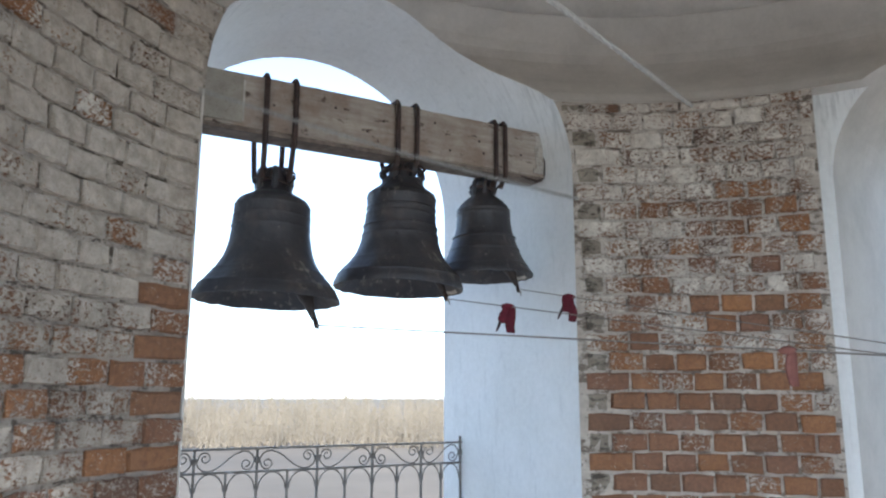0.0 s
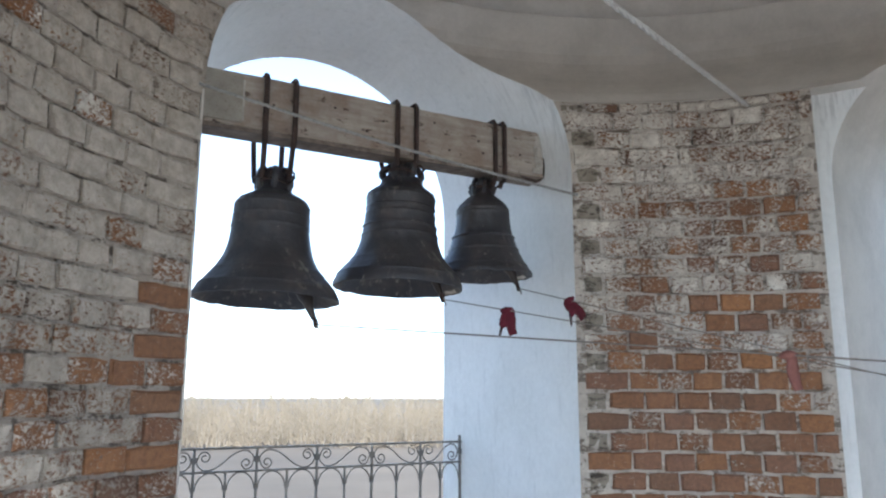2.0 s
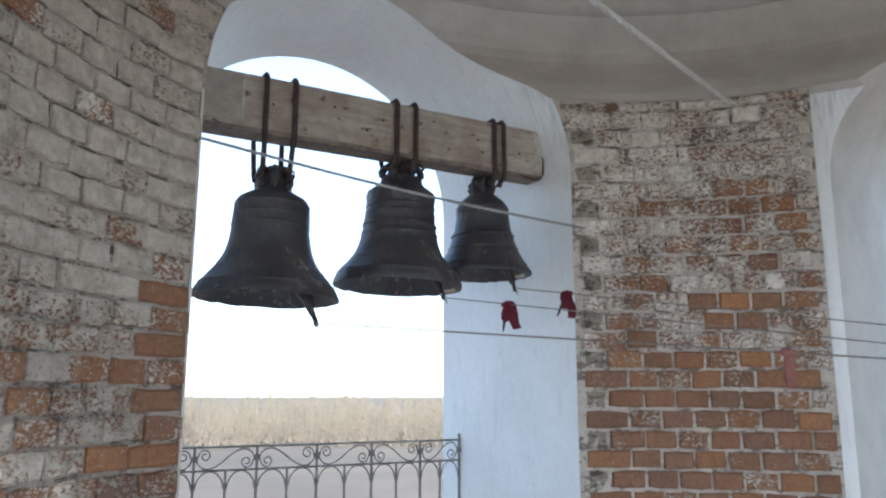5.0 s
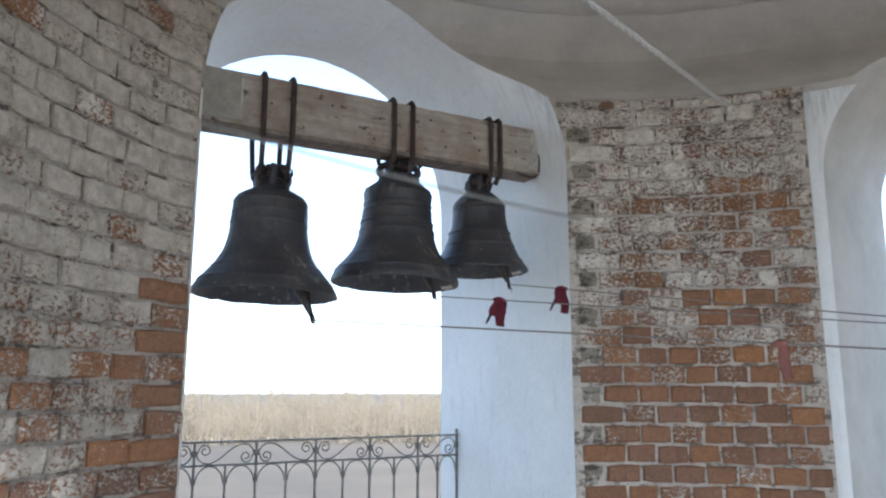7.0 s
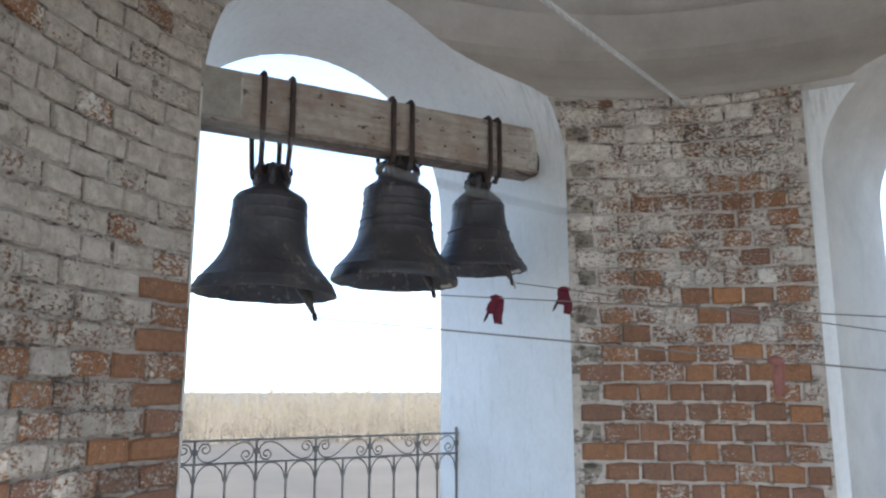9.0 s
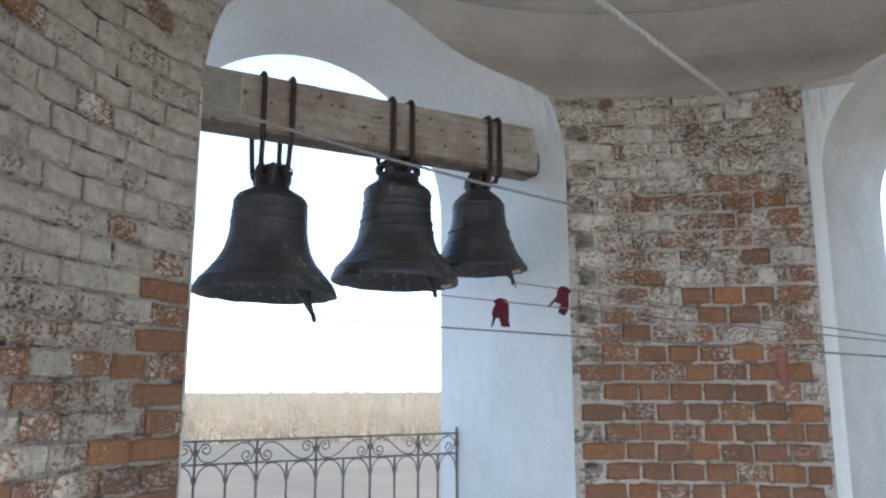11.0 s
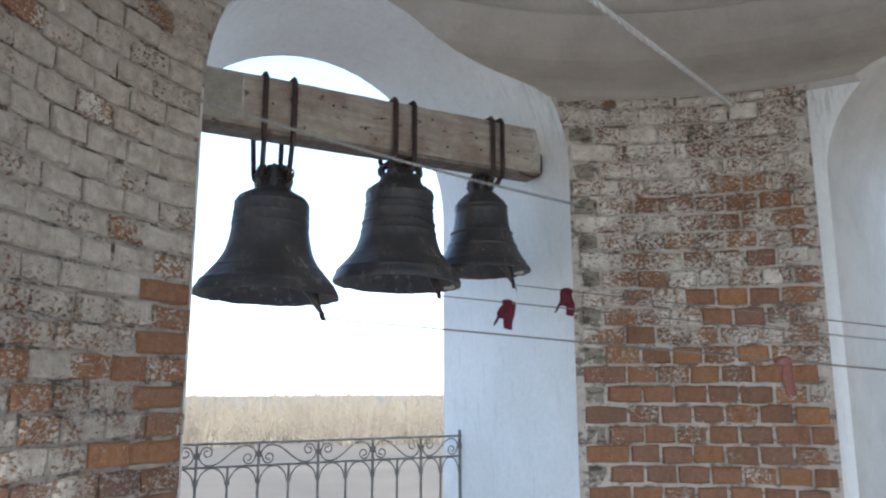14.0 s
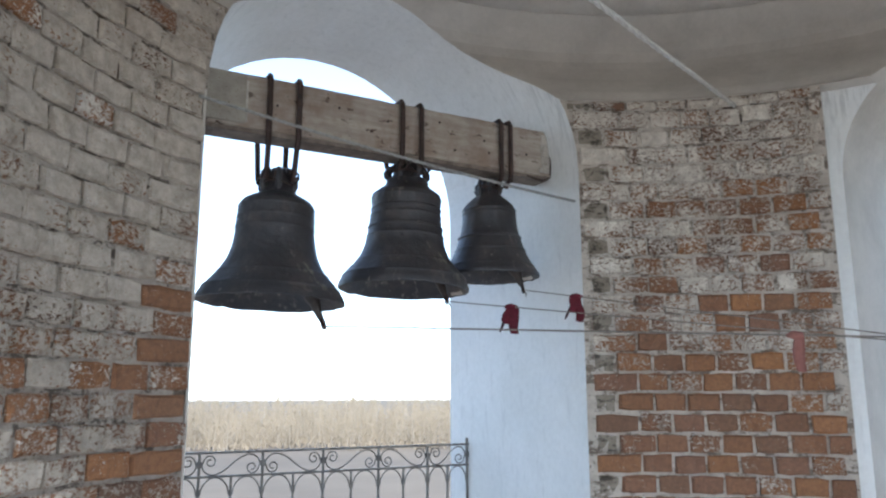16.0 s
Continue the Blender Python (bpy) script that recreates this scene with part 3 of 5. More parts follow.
    # wire wound round the crown
    for k, (az, up) in enumerate(((20, 0.25), (150, 0.5), (-75, 0.75), (210, 0.35))):
        q = radians(az)
        bm = bmesh.new()
        tube(bm, [(math.cos(q + s) * rc * 0.98, math.sin(q + s) * rc * 0.98, h + hc * up + 0.008 * math.sin(3 * s)) for s in (0.0, 0.4, 0.8, 1.2, 1.6)]
             + [(math.cos(q + 1.7) * rc * 1.22, math.sin(q + 1.7) * rc * 1.22, h + hc * up + 0.022)], 0.0045, 5)
        part("wire", bm, M_IRON, ob)
    # clapper, hung inside
    pivot = Vector((0, 0, h * 0.93))
    way = Vector(tip) - Vector((x, y, z)) - pivot
    ln = way.length
    bm = bmesh.new()
    tube(bm, [(0, 0, 0), (0, 0, -ln * 0.5), (0, 0, -ln * 0.66), (0, 0, -ln * 0.72), (0, 0, -ln * 0.78), (0.003, 0, -ln * 0.83), (0.008, 0, -ln * 0.89), (0.004, 0, -ln * 0.93), (0, 0, -ln + 0.020)],
         [0.010, 0.012, 0.018, 0.036, 0.034, 0.022, 0.016, 0.013, 0.010], 10)
    cl = part("clapper", bm, M_STEEL, ob, "worn iron clapper with a ringed tail", smooth=True)
    bm = bmesh.new()
    tube(bm, [(0.014 * math.cos(q), 0.004 * math.sin(q), -ln + 0.006 + 0.017 * math.sin(q)) for q in (math.tau * k / 12 for k in range(13))], 0.0062, 6, False)
    part("tail_ring", bm, M_IRON, cl, smooth=True)
    bm = bmesh.new()
    tube(bm, [(0.004, 0, -ln - 0.004), (-0.008, 0.004, -ln - 0.018), (-0.022, -0.003, -ln - 0.030)], [0.004, 0.0035, 0.0015], 5)
    part("cord_end", bm, M_ROPE_THIN, cl)
    cl.matrix_basis = clapper_pose(pivot, way)
    return ob, cl, pivot


def clapper_pose(pivot, way):
    return Matrix.Translation(pivot) @ Vector(way).to_track_quat("-Z", "Y").to_matrix().to_4x4()


TIPS = [Vector((1.055, 3.0, 1.684)), Vector((1.617, 3.0, 1.816)), Vector((2.047, 3.03, 1.90))]
BELLS = [
    bell(0.903, 3.14, 1.788, PROFILES[0], (0.086, 0.115), (0.825, 0.95), TIPS[0], "large dark bronze bell hung from the beam by iron straps", ((0.052, 0.0035), (0.112, 0.003), (0.300, 0.0018), (0.345, 0.0018), (0.392, 0.003)), 1.5, 15),
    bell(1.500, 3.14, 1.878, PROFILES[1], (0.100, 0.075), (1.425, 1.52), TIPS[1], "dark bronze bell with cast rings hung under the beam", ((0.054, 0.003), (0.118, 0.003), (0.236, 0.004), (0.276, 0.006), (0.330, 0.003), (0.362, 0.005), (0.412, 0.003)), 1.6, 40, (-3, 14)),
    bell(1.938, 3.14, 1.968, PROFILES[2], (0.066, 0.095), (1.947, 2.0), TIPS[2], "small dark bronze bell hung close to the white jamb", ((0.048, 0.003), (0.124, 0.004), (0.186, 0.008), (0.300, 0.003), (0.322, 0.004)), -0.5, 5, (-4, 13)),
]


# ---- railing ----
def railing():
    ob = tagged(new("railing"), "wrought iron railing with scrolls across the arch", "railing")
    y = 3.745
    xl, xr = arch_at(y)
    ob.matrix_world = pose(0, y, 0)
    zt, zm = 1.169, 1.064

    def bar(name, x0, x1, z0, z1, t=0.008):
        bm = bmesh.new()
        box(bm, x0, x1, -t, t, z0, z1, 0.002)
        return part(name, bm, M_IRON_RAIL, ob)

    bar("top_rail", xl - 0.01, xr + 0.01, zt - 0.008, zt + 0.002, 0.012)
    bar("middle_rail", xl - 0.01, xr + 0.01, zm - 0.008, zm + 0.002)
    bar("bottom_rail", xl - 0.01, xr + 0.01, 0.09, 0.102)
    posts = [0.489, 0.768, 1.056, 1.353, 1.645, 1.922, 2.158]
    for i, x in enumerate(posts):
        bar("post", x - 0.0055, x + 0.0055, 0.0 if i in (0, 3, 6) else 0.09, zt - 0.008 if i < 6 else zt + 0.03, 0.006)
        bm = bmesh.new()
        box(bm, x - 0.011, x + 0.011, -0.010, 0.010, (zt + zm) / 2 - 0.016, (zt + zm) / 2 + 0.012, 0.003)
        part("collar", bm, M_IRON_RAIL, ob.children[-1])

    def scroll(x0, x1, low, high, flip):
        w, h = abs(x1 - x0), high - low
        pts = []
        r = h * 0.33

        def spiral(cx, cz, a0, turns, grow):
            return [(cx + r * (1 - 0.72 * k / 18) * math.cos(a0 + turns * k / 18), cz + r * (1 - 0.72 * k / 18) * math.sin(a0 + turns * k / 18)) for k in range(19)]

        s1 = spiral(r * 1.35, h * 0.66, math.pi, -math.tau * 1.35, 1)[::-1]
        s2 = spiral(w - r * 1.35, h * 0.34, 0.0, -math.tau * 1.35, 1)
        mid = [(0.015 * w, 0.45 * h), (0.05 * w, 0.22 * h), (0.12 * w, 0.06 * h), (0.22 * w, 0.02 * h), (0.33 * w, 0.13 * h), (0.42 * w, 0.30 * h), (0.50 * w, 0.5 * h),
               (0.58 * w, 0.70 * h), (0.67 * w, 0.87 * h), (0.78 * w, 0.98 * h), (0.88 * w, 0.94 * h), (0.95 * w, 0.78 * h), (0.985 * w, 0.55 * h)]
        for px_, pz in s1 + mid + s2:
            pts.append(((x1 - px_) if flip else (x0 + px_), 0.0, low + pz))
        bm = bmesh.new()
        tube(bm, pts, 0.0036, 5)
        part("scroll", bm, M_IRON_RAIL, ob)

    for i, (a, b) in enumerate(zip(posts, posts[1:])):
        scroll(a + 0.008, b - 0.008, zm + 0.002, zt - 0.012, i % 2 == 0)
        # small arches and a picket under the middle rail
        c = (a + b) / 2
        for x0, x1 in ((a, c), (c, b)):
            bm = bmesh.new()
            m0, rr = (x0 + x1) / 2, (x1 - x0) / 2 - 0.008
            tube(bm, [(m0 + rr * math.cos(math.pi * k / 12), 0, zm - 0.085 + 0.078 * math.sin(math.pi * k / 12)) for k in range(13)], 0.0036, 5)
            part("scroll", bm, M_IRON_RAIL, ob)
        bar("picket", c - 0.005, c + 0.005, 0.095, zm - 0.008, 0.005)


railing()

# ---- ropes and red cloths ----
def straight(name, length, radius, mat, label, sag=0.0, strands=False):
    """A rope along its own +x from the origin."""
    bm = bmesh.new()
    n = 60
    if strands:
        for s in range(3):
            tube(bm, [(length * i / 240, radius * 0.5 * math.cos(i * 0.5 + s * 2.094), radius * 0.5 * math.sin(i * 0.5 + s * 2.094) - sag * math.sin(math.pi * i / 240)) for i in range(241)], radius * 0.6, 5)
    else:
        tube(bm, [(length * i / n, 0.0, -sag * math.sin(math.pi * i / n)) for i in range(n + 1)], radius, 6)
    return tagged(part(name, bm, mat, smooth=True), label, "rope")


HOLD = Vector((3.22, 0.10, 1.50))      # where the cords are held, on the wall behind the view
CORDS = [straight("pull_cord", (HOLD - t).length + 0.16, thick, M_ROPE_THIN, "thin grey cord pulling a bell clapper") for t, thick in zip(TIPS, (0.0034, 0.0026, 0.0026))]
ROPE = straight("bell_rope", 1.81, 0.0062, M_ROPE, "thick pale rope swinging in front of the beam", 0.02, True)
CEILING_ROPE = straight("ceiling_rope", 3.55, 0.011, M_ROPE_PALE, "thick pale rope slung across the belfry under the dome", 0.0, True)


def red_cloth(seed, label, mat=None, ends=2):
    """A strip of red cloth tied over a cord, both ends hanging."""
    rnd = random.Random(seed)
    mat = mat or M_CLOTH
    ob = tagged(new("red_cloth"), label, "cloth", group="red cloths on the cords")

    def strip(x0, x1, length, w, twist):
        bm = bmesh.new()
        rows = []
        n = 14
        for i in range(n + 1):
            q = i / n
            x = x0 + (x1 - x0) * q + 0.006 * math.sin(q * 5 + seed)
            yy = 0.004 * math.sin(q * 7 + twist) + (0.008 if twist > 0.5 else -0.008)
            z = 0.006 - length * q + (0.010 * math.sin(q * math.pi) if q < 0.2 else 0)
            ww = w * (0.55 + 0.75 * math.sin(min(q * 2.2, 1.6)) - 0.35 * q) + rnd.uniform(-0.0012, 0.0012)
            a = twist + q * 1.3
            t = 0.0035
            cs, sn = math.cos(a * 0.35), math.sin(a * 0.35)
            rows.append([bm.verts.new((x + cs * u - sn * v, yy + sn * u + cs * v, z)) for u, v in ((-ww, -t), (-ww * 0.3, -t * 2.2), (ww * 0.3, -t * 0.6), (ww, -t * 1.8), (ww, t), (ww * 0.2, t * 2), (-ww * 0.4, t * 0.8), (-ww, t))])
        for a, b in zip(rows, rows[1:]):
            for k in range(8):
                bm.faces.new((a[k], a[(k + 1) % 8], b[(k + 1) % 8], b[k]))
        bm.faces.new(rows[0])
        bm.faces.new(rows[-1][::-1])
        bmesh.ops.recalc_face_normals(bm, faces=bm.faces)
        return bm

    if ends == 2:
        part("cloth_end", strip(-0.012, -0.020, 0.076, 0.016, 0.25), mat, ob, smooth=True)
    part("cloth_end", strip(0.011, 0.016, 0.115, 0.0205, 0.6), mat, ob, smooth=True)
    bm = bmesh.new()
    bmesh.ops.create_icosphere(bm, subdivisions=2, radius=0.017)
    for v in bm.verts:
        v.co = Vector((v.co.x * 1.65, v.co.y, v.co.z * 0.8)) * (1 + 0.18 * noise.noise(v.co * 90 + Vector((seed, 0, 0))))
    part("knot", bm, mat, ob, smooth=True)
    if ends == 2:
        bm = bmesh.new()
        tube(bm, [(-0.020, -0.01, -0.03), (-0.034, -0.012, -0.072), (-0.043, -0.012, -0.094), (-0.048, -0.01, -0.106)], [0.004, 0.006, 0.005, 0.0015], 6)
        part("cloth_tail", bm, M_CLOTH_DARK if mat == M_CLOTH else mat, ob, "dark frayed end of the cloth")
    return ob


CLOTHS = [red_cloth(1, "red cloth strip tied over a thin cord"), red_cloth(4, "red cloth strip tied on a cord near the jamb"), red_cloth(8, "dull red cloth strip hanging before the brick wall", M_CLOTH_DULL, 1)]


# ---- bricks ----
def brick_mesh(name, w, h, seed, mat):
    """A worn brick: its face looks along -y, the origin lies in the middle of its bed's front."""
    rnd = random.Random(seed)
    d, c = 0.075, rnd.uniform(0.005, 0.009)
    verts, faces = [], []
    ring = [(-w / 2, 0), (-w / 2 * 0.3, 0), (w / 2 * 0.35, 0), (w / 2, 0), (w / 2, h), (w / 2 * 0.3, h), (-w / 2 * 0.35, h), (-w / 2, h)]
    for lay, (y, ins) in enumerate(((d, 0.0), (c, 0.0), (0.0, c))):
        for x, z in ring:
            j = 0.0032 if lay else 0.0
            xx = x - math.copysign(ins, x) if abs(x) > w / 2 - 1e-6 else x
            zz = z + ins if z == 0 else z - ins
            if lay and abs(x) > w / 2 - 1e-6:  # corners knocked off
                zz += math.copysign(rnd.choice((0.0, 0.001, 0.004)), h / 2 - z)
            verts.append((xx + rnd.uniform(-j, j), y + (rnd.uniform(-0.005, 0.005) if lay == 2 else 0), zz + rnd.uniform(-j, j)))
    for a in (0, 8):
        for k in range(8):
            q = (k + 1) % 8
            faces.append((a + k, a + q, a + 8 + q, a + 8 + k))
    faces += [(16, 17, 22, 23), (17, 18, 21, 22), (18, 19, 20, 21)]
    me = bpy.data.meshes.new(name)
    me.from_pydata(verts, [], faces)
    me.materials.append(mat)
    return me


def lay_bricks(wall, kinds, side, phi_end, widths, edge, seed, course, z_first, joint, wear):
    """Courses of brick from the jamb of the bell arch outwards: side +1 to the east, -1 to the west.
    kinds: materials of whitewashed, half bare and bare bricks; edge: the first widths of even and odd courses;
    wear(k, i, rnd): which of the kinds the brick i of the course k is, or -1 for a grey block set back."""
    rnd = random.Random(seed)
    cache = {}
    for k in range(int((Z_LEDGE - z_first) / course) + 1):
        z = k * course + z_first + 0.006
        x0, x1 = arch_at(2.85)
        c, r = (x0 + x1) / 2, (x1 - x0) / 2
        up = max(z + course * 0.25 - Z_SPRING - 0.074, 0.0)
        half = math.sqrt(max(r * r - up * up, 0.01))
        phi = math.degrees(math.asin((c + side * half - CX) / R_BRICK)) + side * 0.2
        start = list(edge[k % 2])
        if side > 0 and k <= 22:  # a band of lime is left open along the jamb
            phi += 0.75
            start[0] -= 0.026
        i = 0
        while side * phi < side * phi_end:
            w = start[i] if i < len(start) else widths[(i + k) % len(widths)] + rnd.choice((-0.005, 0.0, 0.0, 0.004))
            room = abs(phi_end - phi) * math.pi / 180 * R_BRICK - joint
            if room < 0.03:
                break
            w = round(min(w, room), 3)
            step = math.degrees((w + joint) / R_BRICK)
            var = rnd.randrange(5)
            tall = round(min(course - joint, Z_LEDGE - z - 0.008), 3)
            if tall < 0.02:
                break
            kind = wear(k, i, rnd)
            key = (w, var, tall, kind)
            if key not in cache:
                cache[key] = brick_mesh("brick", w, tall, seed * 1000 + len(cache), M_BLOCK if kind < 0 else kinds[kind])
            mid = phi + side * (step / 2)
            ob = new("brick", cache[key])
            ob.parent = wall
            proud = 0.003 if kind < 0 else 0.014 + rnd.uniform(-0.006, 0.007)
            ob.matrix_basis = Matrix.Translation(drum(mid, R_BRICK - proud, z + rnd.uniform(-0.003, 0.003))) @ pose(0, 0, 0, rnd.uniform(-1.8, 1.8), rnd.uniform(-1.0, 1.0), -mid + rnd.uniform(-1.8, 1.8))
            phi += side * step
            i += 1


BARE = {20: (3, 4, 5), 19: (4, 5), 18: (1,), 17: (2, 3, 5), 16: (0, 3, 5, 6), 15: (1, 2, 3, 4, 5)}
HALF_BARE = {27: (4,), 26: (1, 4, 6), 25: (1,), 24: (3, 4), 23: (3, 5), 22: (1, 3), 21: (1, 2, 5), 20: (1, 6), 19: (1, 6), 17: (1, 4, 6), 16: (1, 2, 4), 15: (6,)}


def wear_east(k, i, rnd):
    luck = rnd.random()
    if i == 0 and k % 2 == 1:
        return -1
    if k < 15:
        return 2 if luck < 0.75 else 1
    return 2 if i in BARE.get(k, ()) else 1 if i in HALF_BARE.get(k, ()) else 0


def wear_west(k, i, rnd):
    luck = rnd.random()
    if i == 0 and k < 22:
        return 2 if k % 2 == 0 and k <= 20 else 1
    return 2 if luck < 0.06 and k < 18 else 1 if luck < (0.30 if k < 19 else 0.06) else 0


lay_bricks(WALL_EAST, (M_BRICK_R, M_BRICK_HALF, M_BRICK_BARE), 1, 54.3, (0.130, 0.126, 0.132, 0.129), ((0.217,), (0.118, 0.154)), 11, 0.0888, 0.0116, 0.0125, wear_east)
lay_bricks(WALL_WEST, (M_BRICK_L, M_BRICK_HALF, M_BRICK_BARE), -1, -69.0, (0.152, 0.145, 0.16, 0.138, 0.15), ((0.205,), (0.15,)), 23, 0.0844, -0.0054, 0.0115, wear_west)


# ---- what moves ----
def aim(start, end):
    """The pose of a rope that runs from start to end."""
    d = Vector(end) - Vector(start)
    return Matrix.Translation(start) @ d.to_track_quat("X", "Z").to_matrix().to_4x4()


def motions():
    """Clappers, cords, cloths and ropes, as the bells are rung."""
    rows = [  # cord 1: seconds, the clapper's tail, the held end
        (0, (1.0586, 2.9951, 1.6855), (3.2200, 0.1000, 1.3987)),
        (0.5, (1.0550, 3.0000, 1.6840), (3.2200, 0.1000, 1.3966)),
        (0.7, (1.0586, 2.9951, 1.6855), (3.2200, 0.1000, 1.3305)),
        (1, (1.0641, 2.9879, 1.6878), (3.2200, 0.1000, 1.3080)),
        (1.5, (1.0550, 3.0000, 1.6840), (3.2200, 0.1000, 1.3992)),
        (2, (1.0586, 2.9951, 1.6855), (3.2200, 0.1000, 1.3661)),
        (2.5, (1.0550, 3.0000, 1.6840), (3.2200, 0.1000, 1.3965)),
        (3, (1.0532, 3.0024, 1.6848), (3.2200, 0.1000, 1.4004)),
        (3.5, (1.0550, 3.0000, 1.6840), (3.2200, 0.1000, 1.4014)),
        (3.8, (1.0550, 3.0000, 1.6840), (3.2200, 0.1000, 1.2773)),
        (4, (1.0768, 2.9709, 1.6931), (3.2200, 0.1000, 1.1591)),
        (4.3, (1.0550, 3.0000, 1.6840), (3.2200, 0.1000, 1.3221)),
        (5, (1.0586, 2.9951, 1.6855), (3.2200, 0.1000, 1.3697)),
        (5.4, (1.0768, 2.9709, 1.6931), (3.2200, 0.1000, 1.2675)),
        (5.6, (1.0659, 2.9854, 1.6885), (3.2200, 0.1000, 1.2464)),
        (5.8, (1.0550, 3.0000, 1.6840), (3.2200, 0.1000, 1.2927)),
        (6.5, (1.0568, 2.9976, 1.6848), (3.2200, 0.1000, 1.3951)),
        (7, (1.0550, 3.0000, 1.6840), (3.2200, 0.1000, 1.4001)),
        (7.2, (1.0550, 3.0000, 1.6840), (3.2200, 0.1000, 1.3305)),
        (7.5, (1.0731, 2.9757, 1.6916), (3.2200, 0.1000, 1.3132)),
        (7.8, (1.0550, 3.0000, 1.6840), (3.2200, 0.1000, 1.3706)),
        (8, (1.0550, 3.0000, 1.6840), (3.2200, 0.1000, 1.3920)),
        (8.5, (1.0568, 2.9976, 1.6848), (3.2200, 0.1000, 1.4720)),
        (9, (1.0623, 2.9903, 1.6870), (3.2200, 0.1000, 1.2722)),
        (9.5, (1.0550, 3.0000, 1.6840), (3.2200, 0.1000, 1.3816)),
        (10, (1.0713, 2.9781, 1.6908), (3.2200, 0.1000, 1.3002)),
        (10.3, (1.0615, 2.9913, 1.6867), (3.2200, 0.1000, 1.2790)),
        (10.5, (1.0550, 3.0000, 1.6840), (3.2200, 0.1000, 1.3004)),
        (11.5, (1.0604, 2.9927, 1.6863), (3.2200, 0.1000, 1.3531)),
        (11.8, (1.0586, 2.9951, 1.6855), (3.2200, 0.1000, 1.3156)),
        (12, (1.0913, 2.9514, 1.6992), (3.2200, 0.1000, 1.2396)),
        (12.3, (1.0550, 3.0000, 1.6840), (3.2200, 0.1000, 1.3774)),
        (12.5, (1.0568, 2.9976, 1.6848), (3.2200, 0.1000, 1.4307)),
        (13, (1.0586, 2.9951, 1.6855), (3.2200, 0.1000, 1.3820)),
        (13.5, (1.0568, 2.9976, 1.6848), (3.2200, 0.1000, 1.3894)),
        (13.8, (1.0586, 2.9951, 1.6855), (3.2200, 0.1000, 1.4539)),
        (14, (1.0786, 2.9684, 1.6938), (3.2200, 0.1000, 1.2677)),
        (14.5, (1.0659, 2.9854, 1.6885), (3.2200, 0.1000, 1.2475)),
        (15, (1.0604, 2.9927, 1.6863), (3.2200, 0.1000, 1.4920)),
        (15.5, (1.0532, 3.0024, 1.6848), (3.2200, 0.1000, 1.4054)),
        (16, (1.0659, 2.9854, 1.6885), (3.2200, 0.1000, 1.4899)),
    ]
    bell_ob, clapper, pivot = BELLS[0]
    origin = bell_ob.matrix_world.translation + pivot
    walk(clapper, [(t, clapper_pose(pivot, Vector(a) - origin)) for t, a, b in rows])
    walk(CORDS[0], [(t, aim(a, b)) for t, a, b in rows])
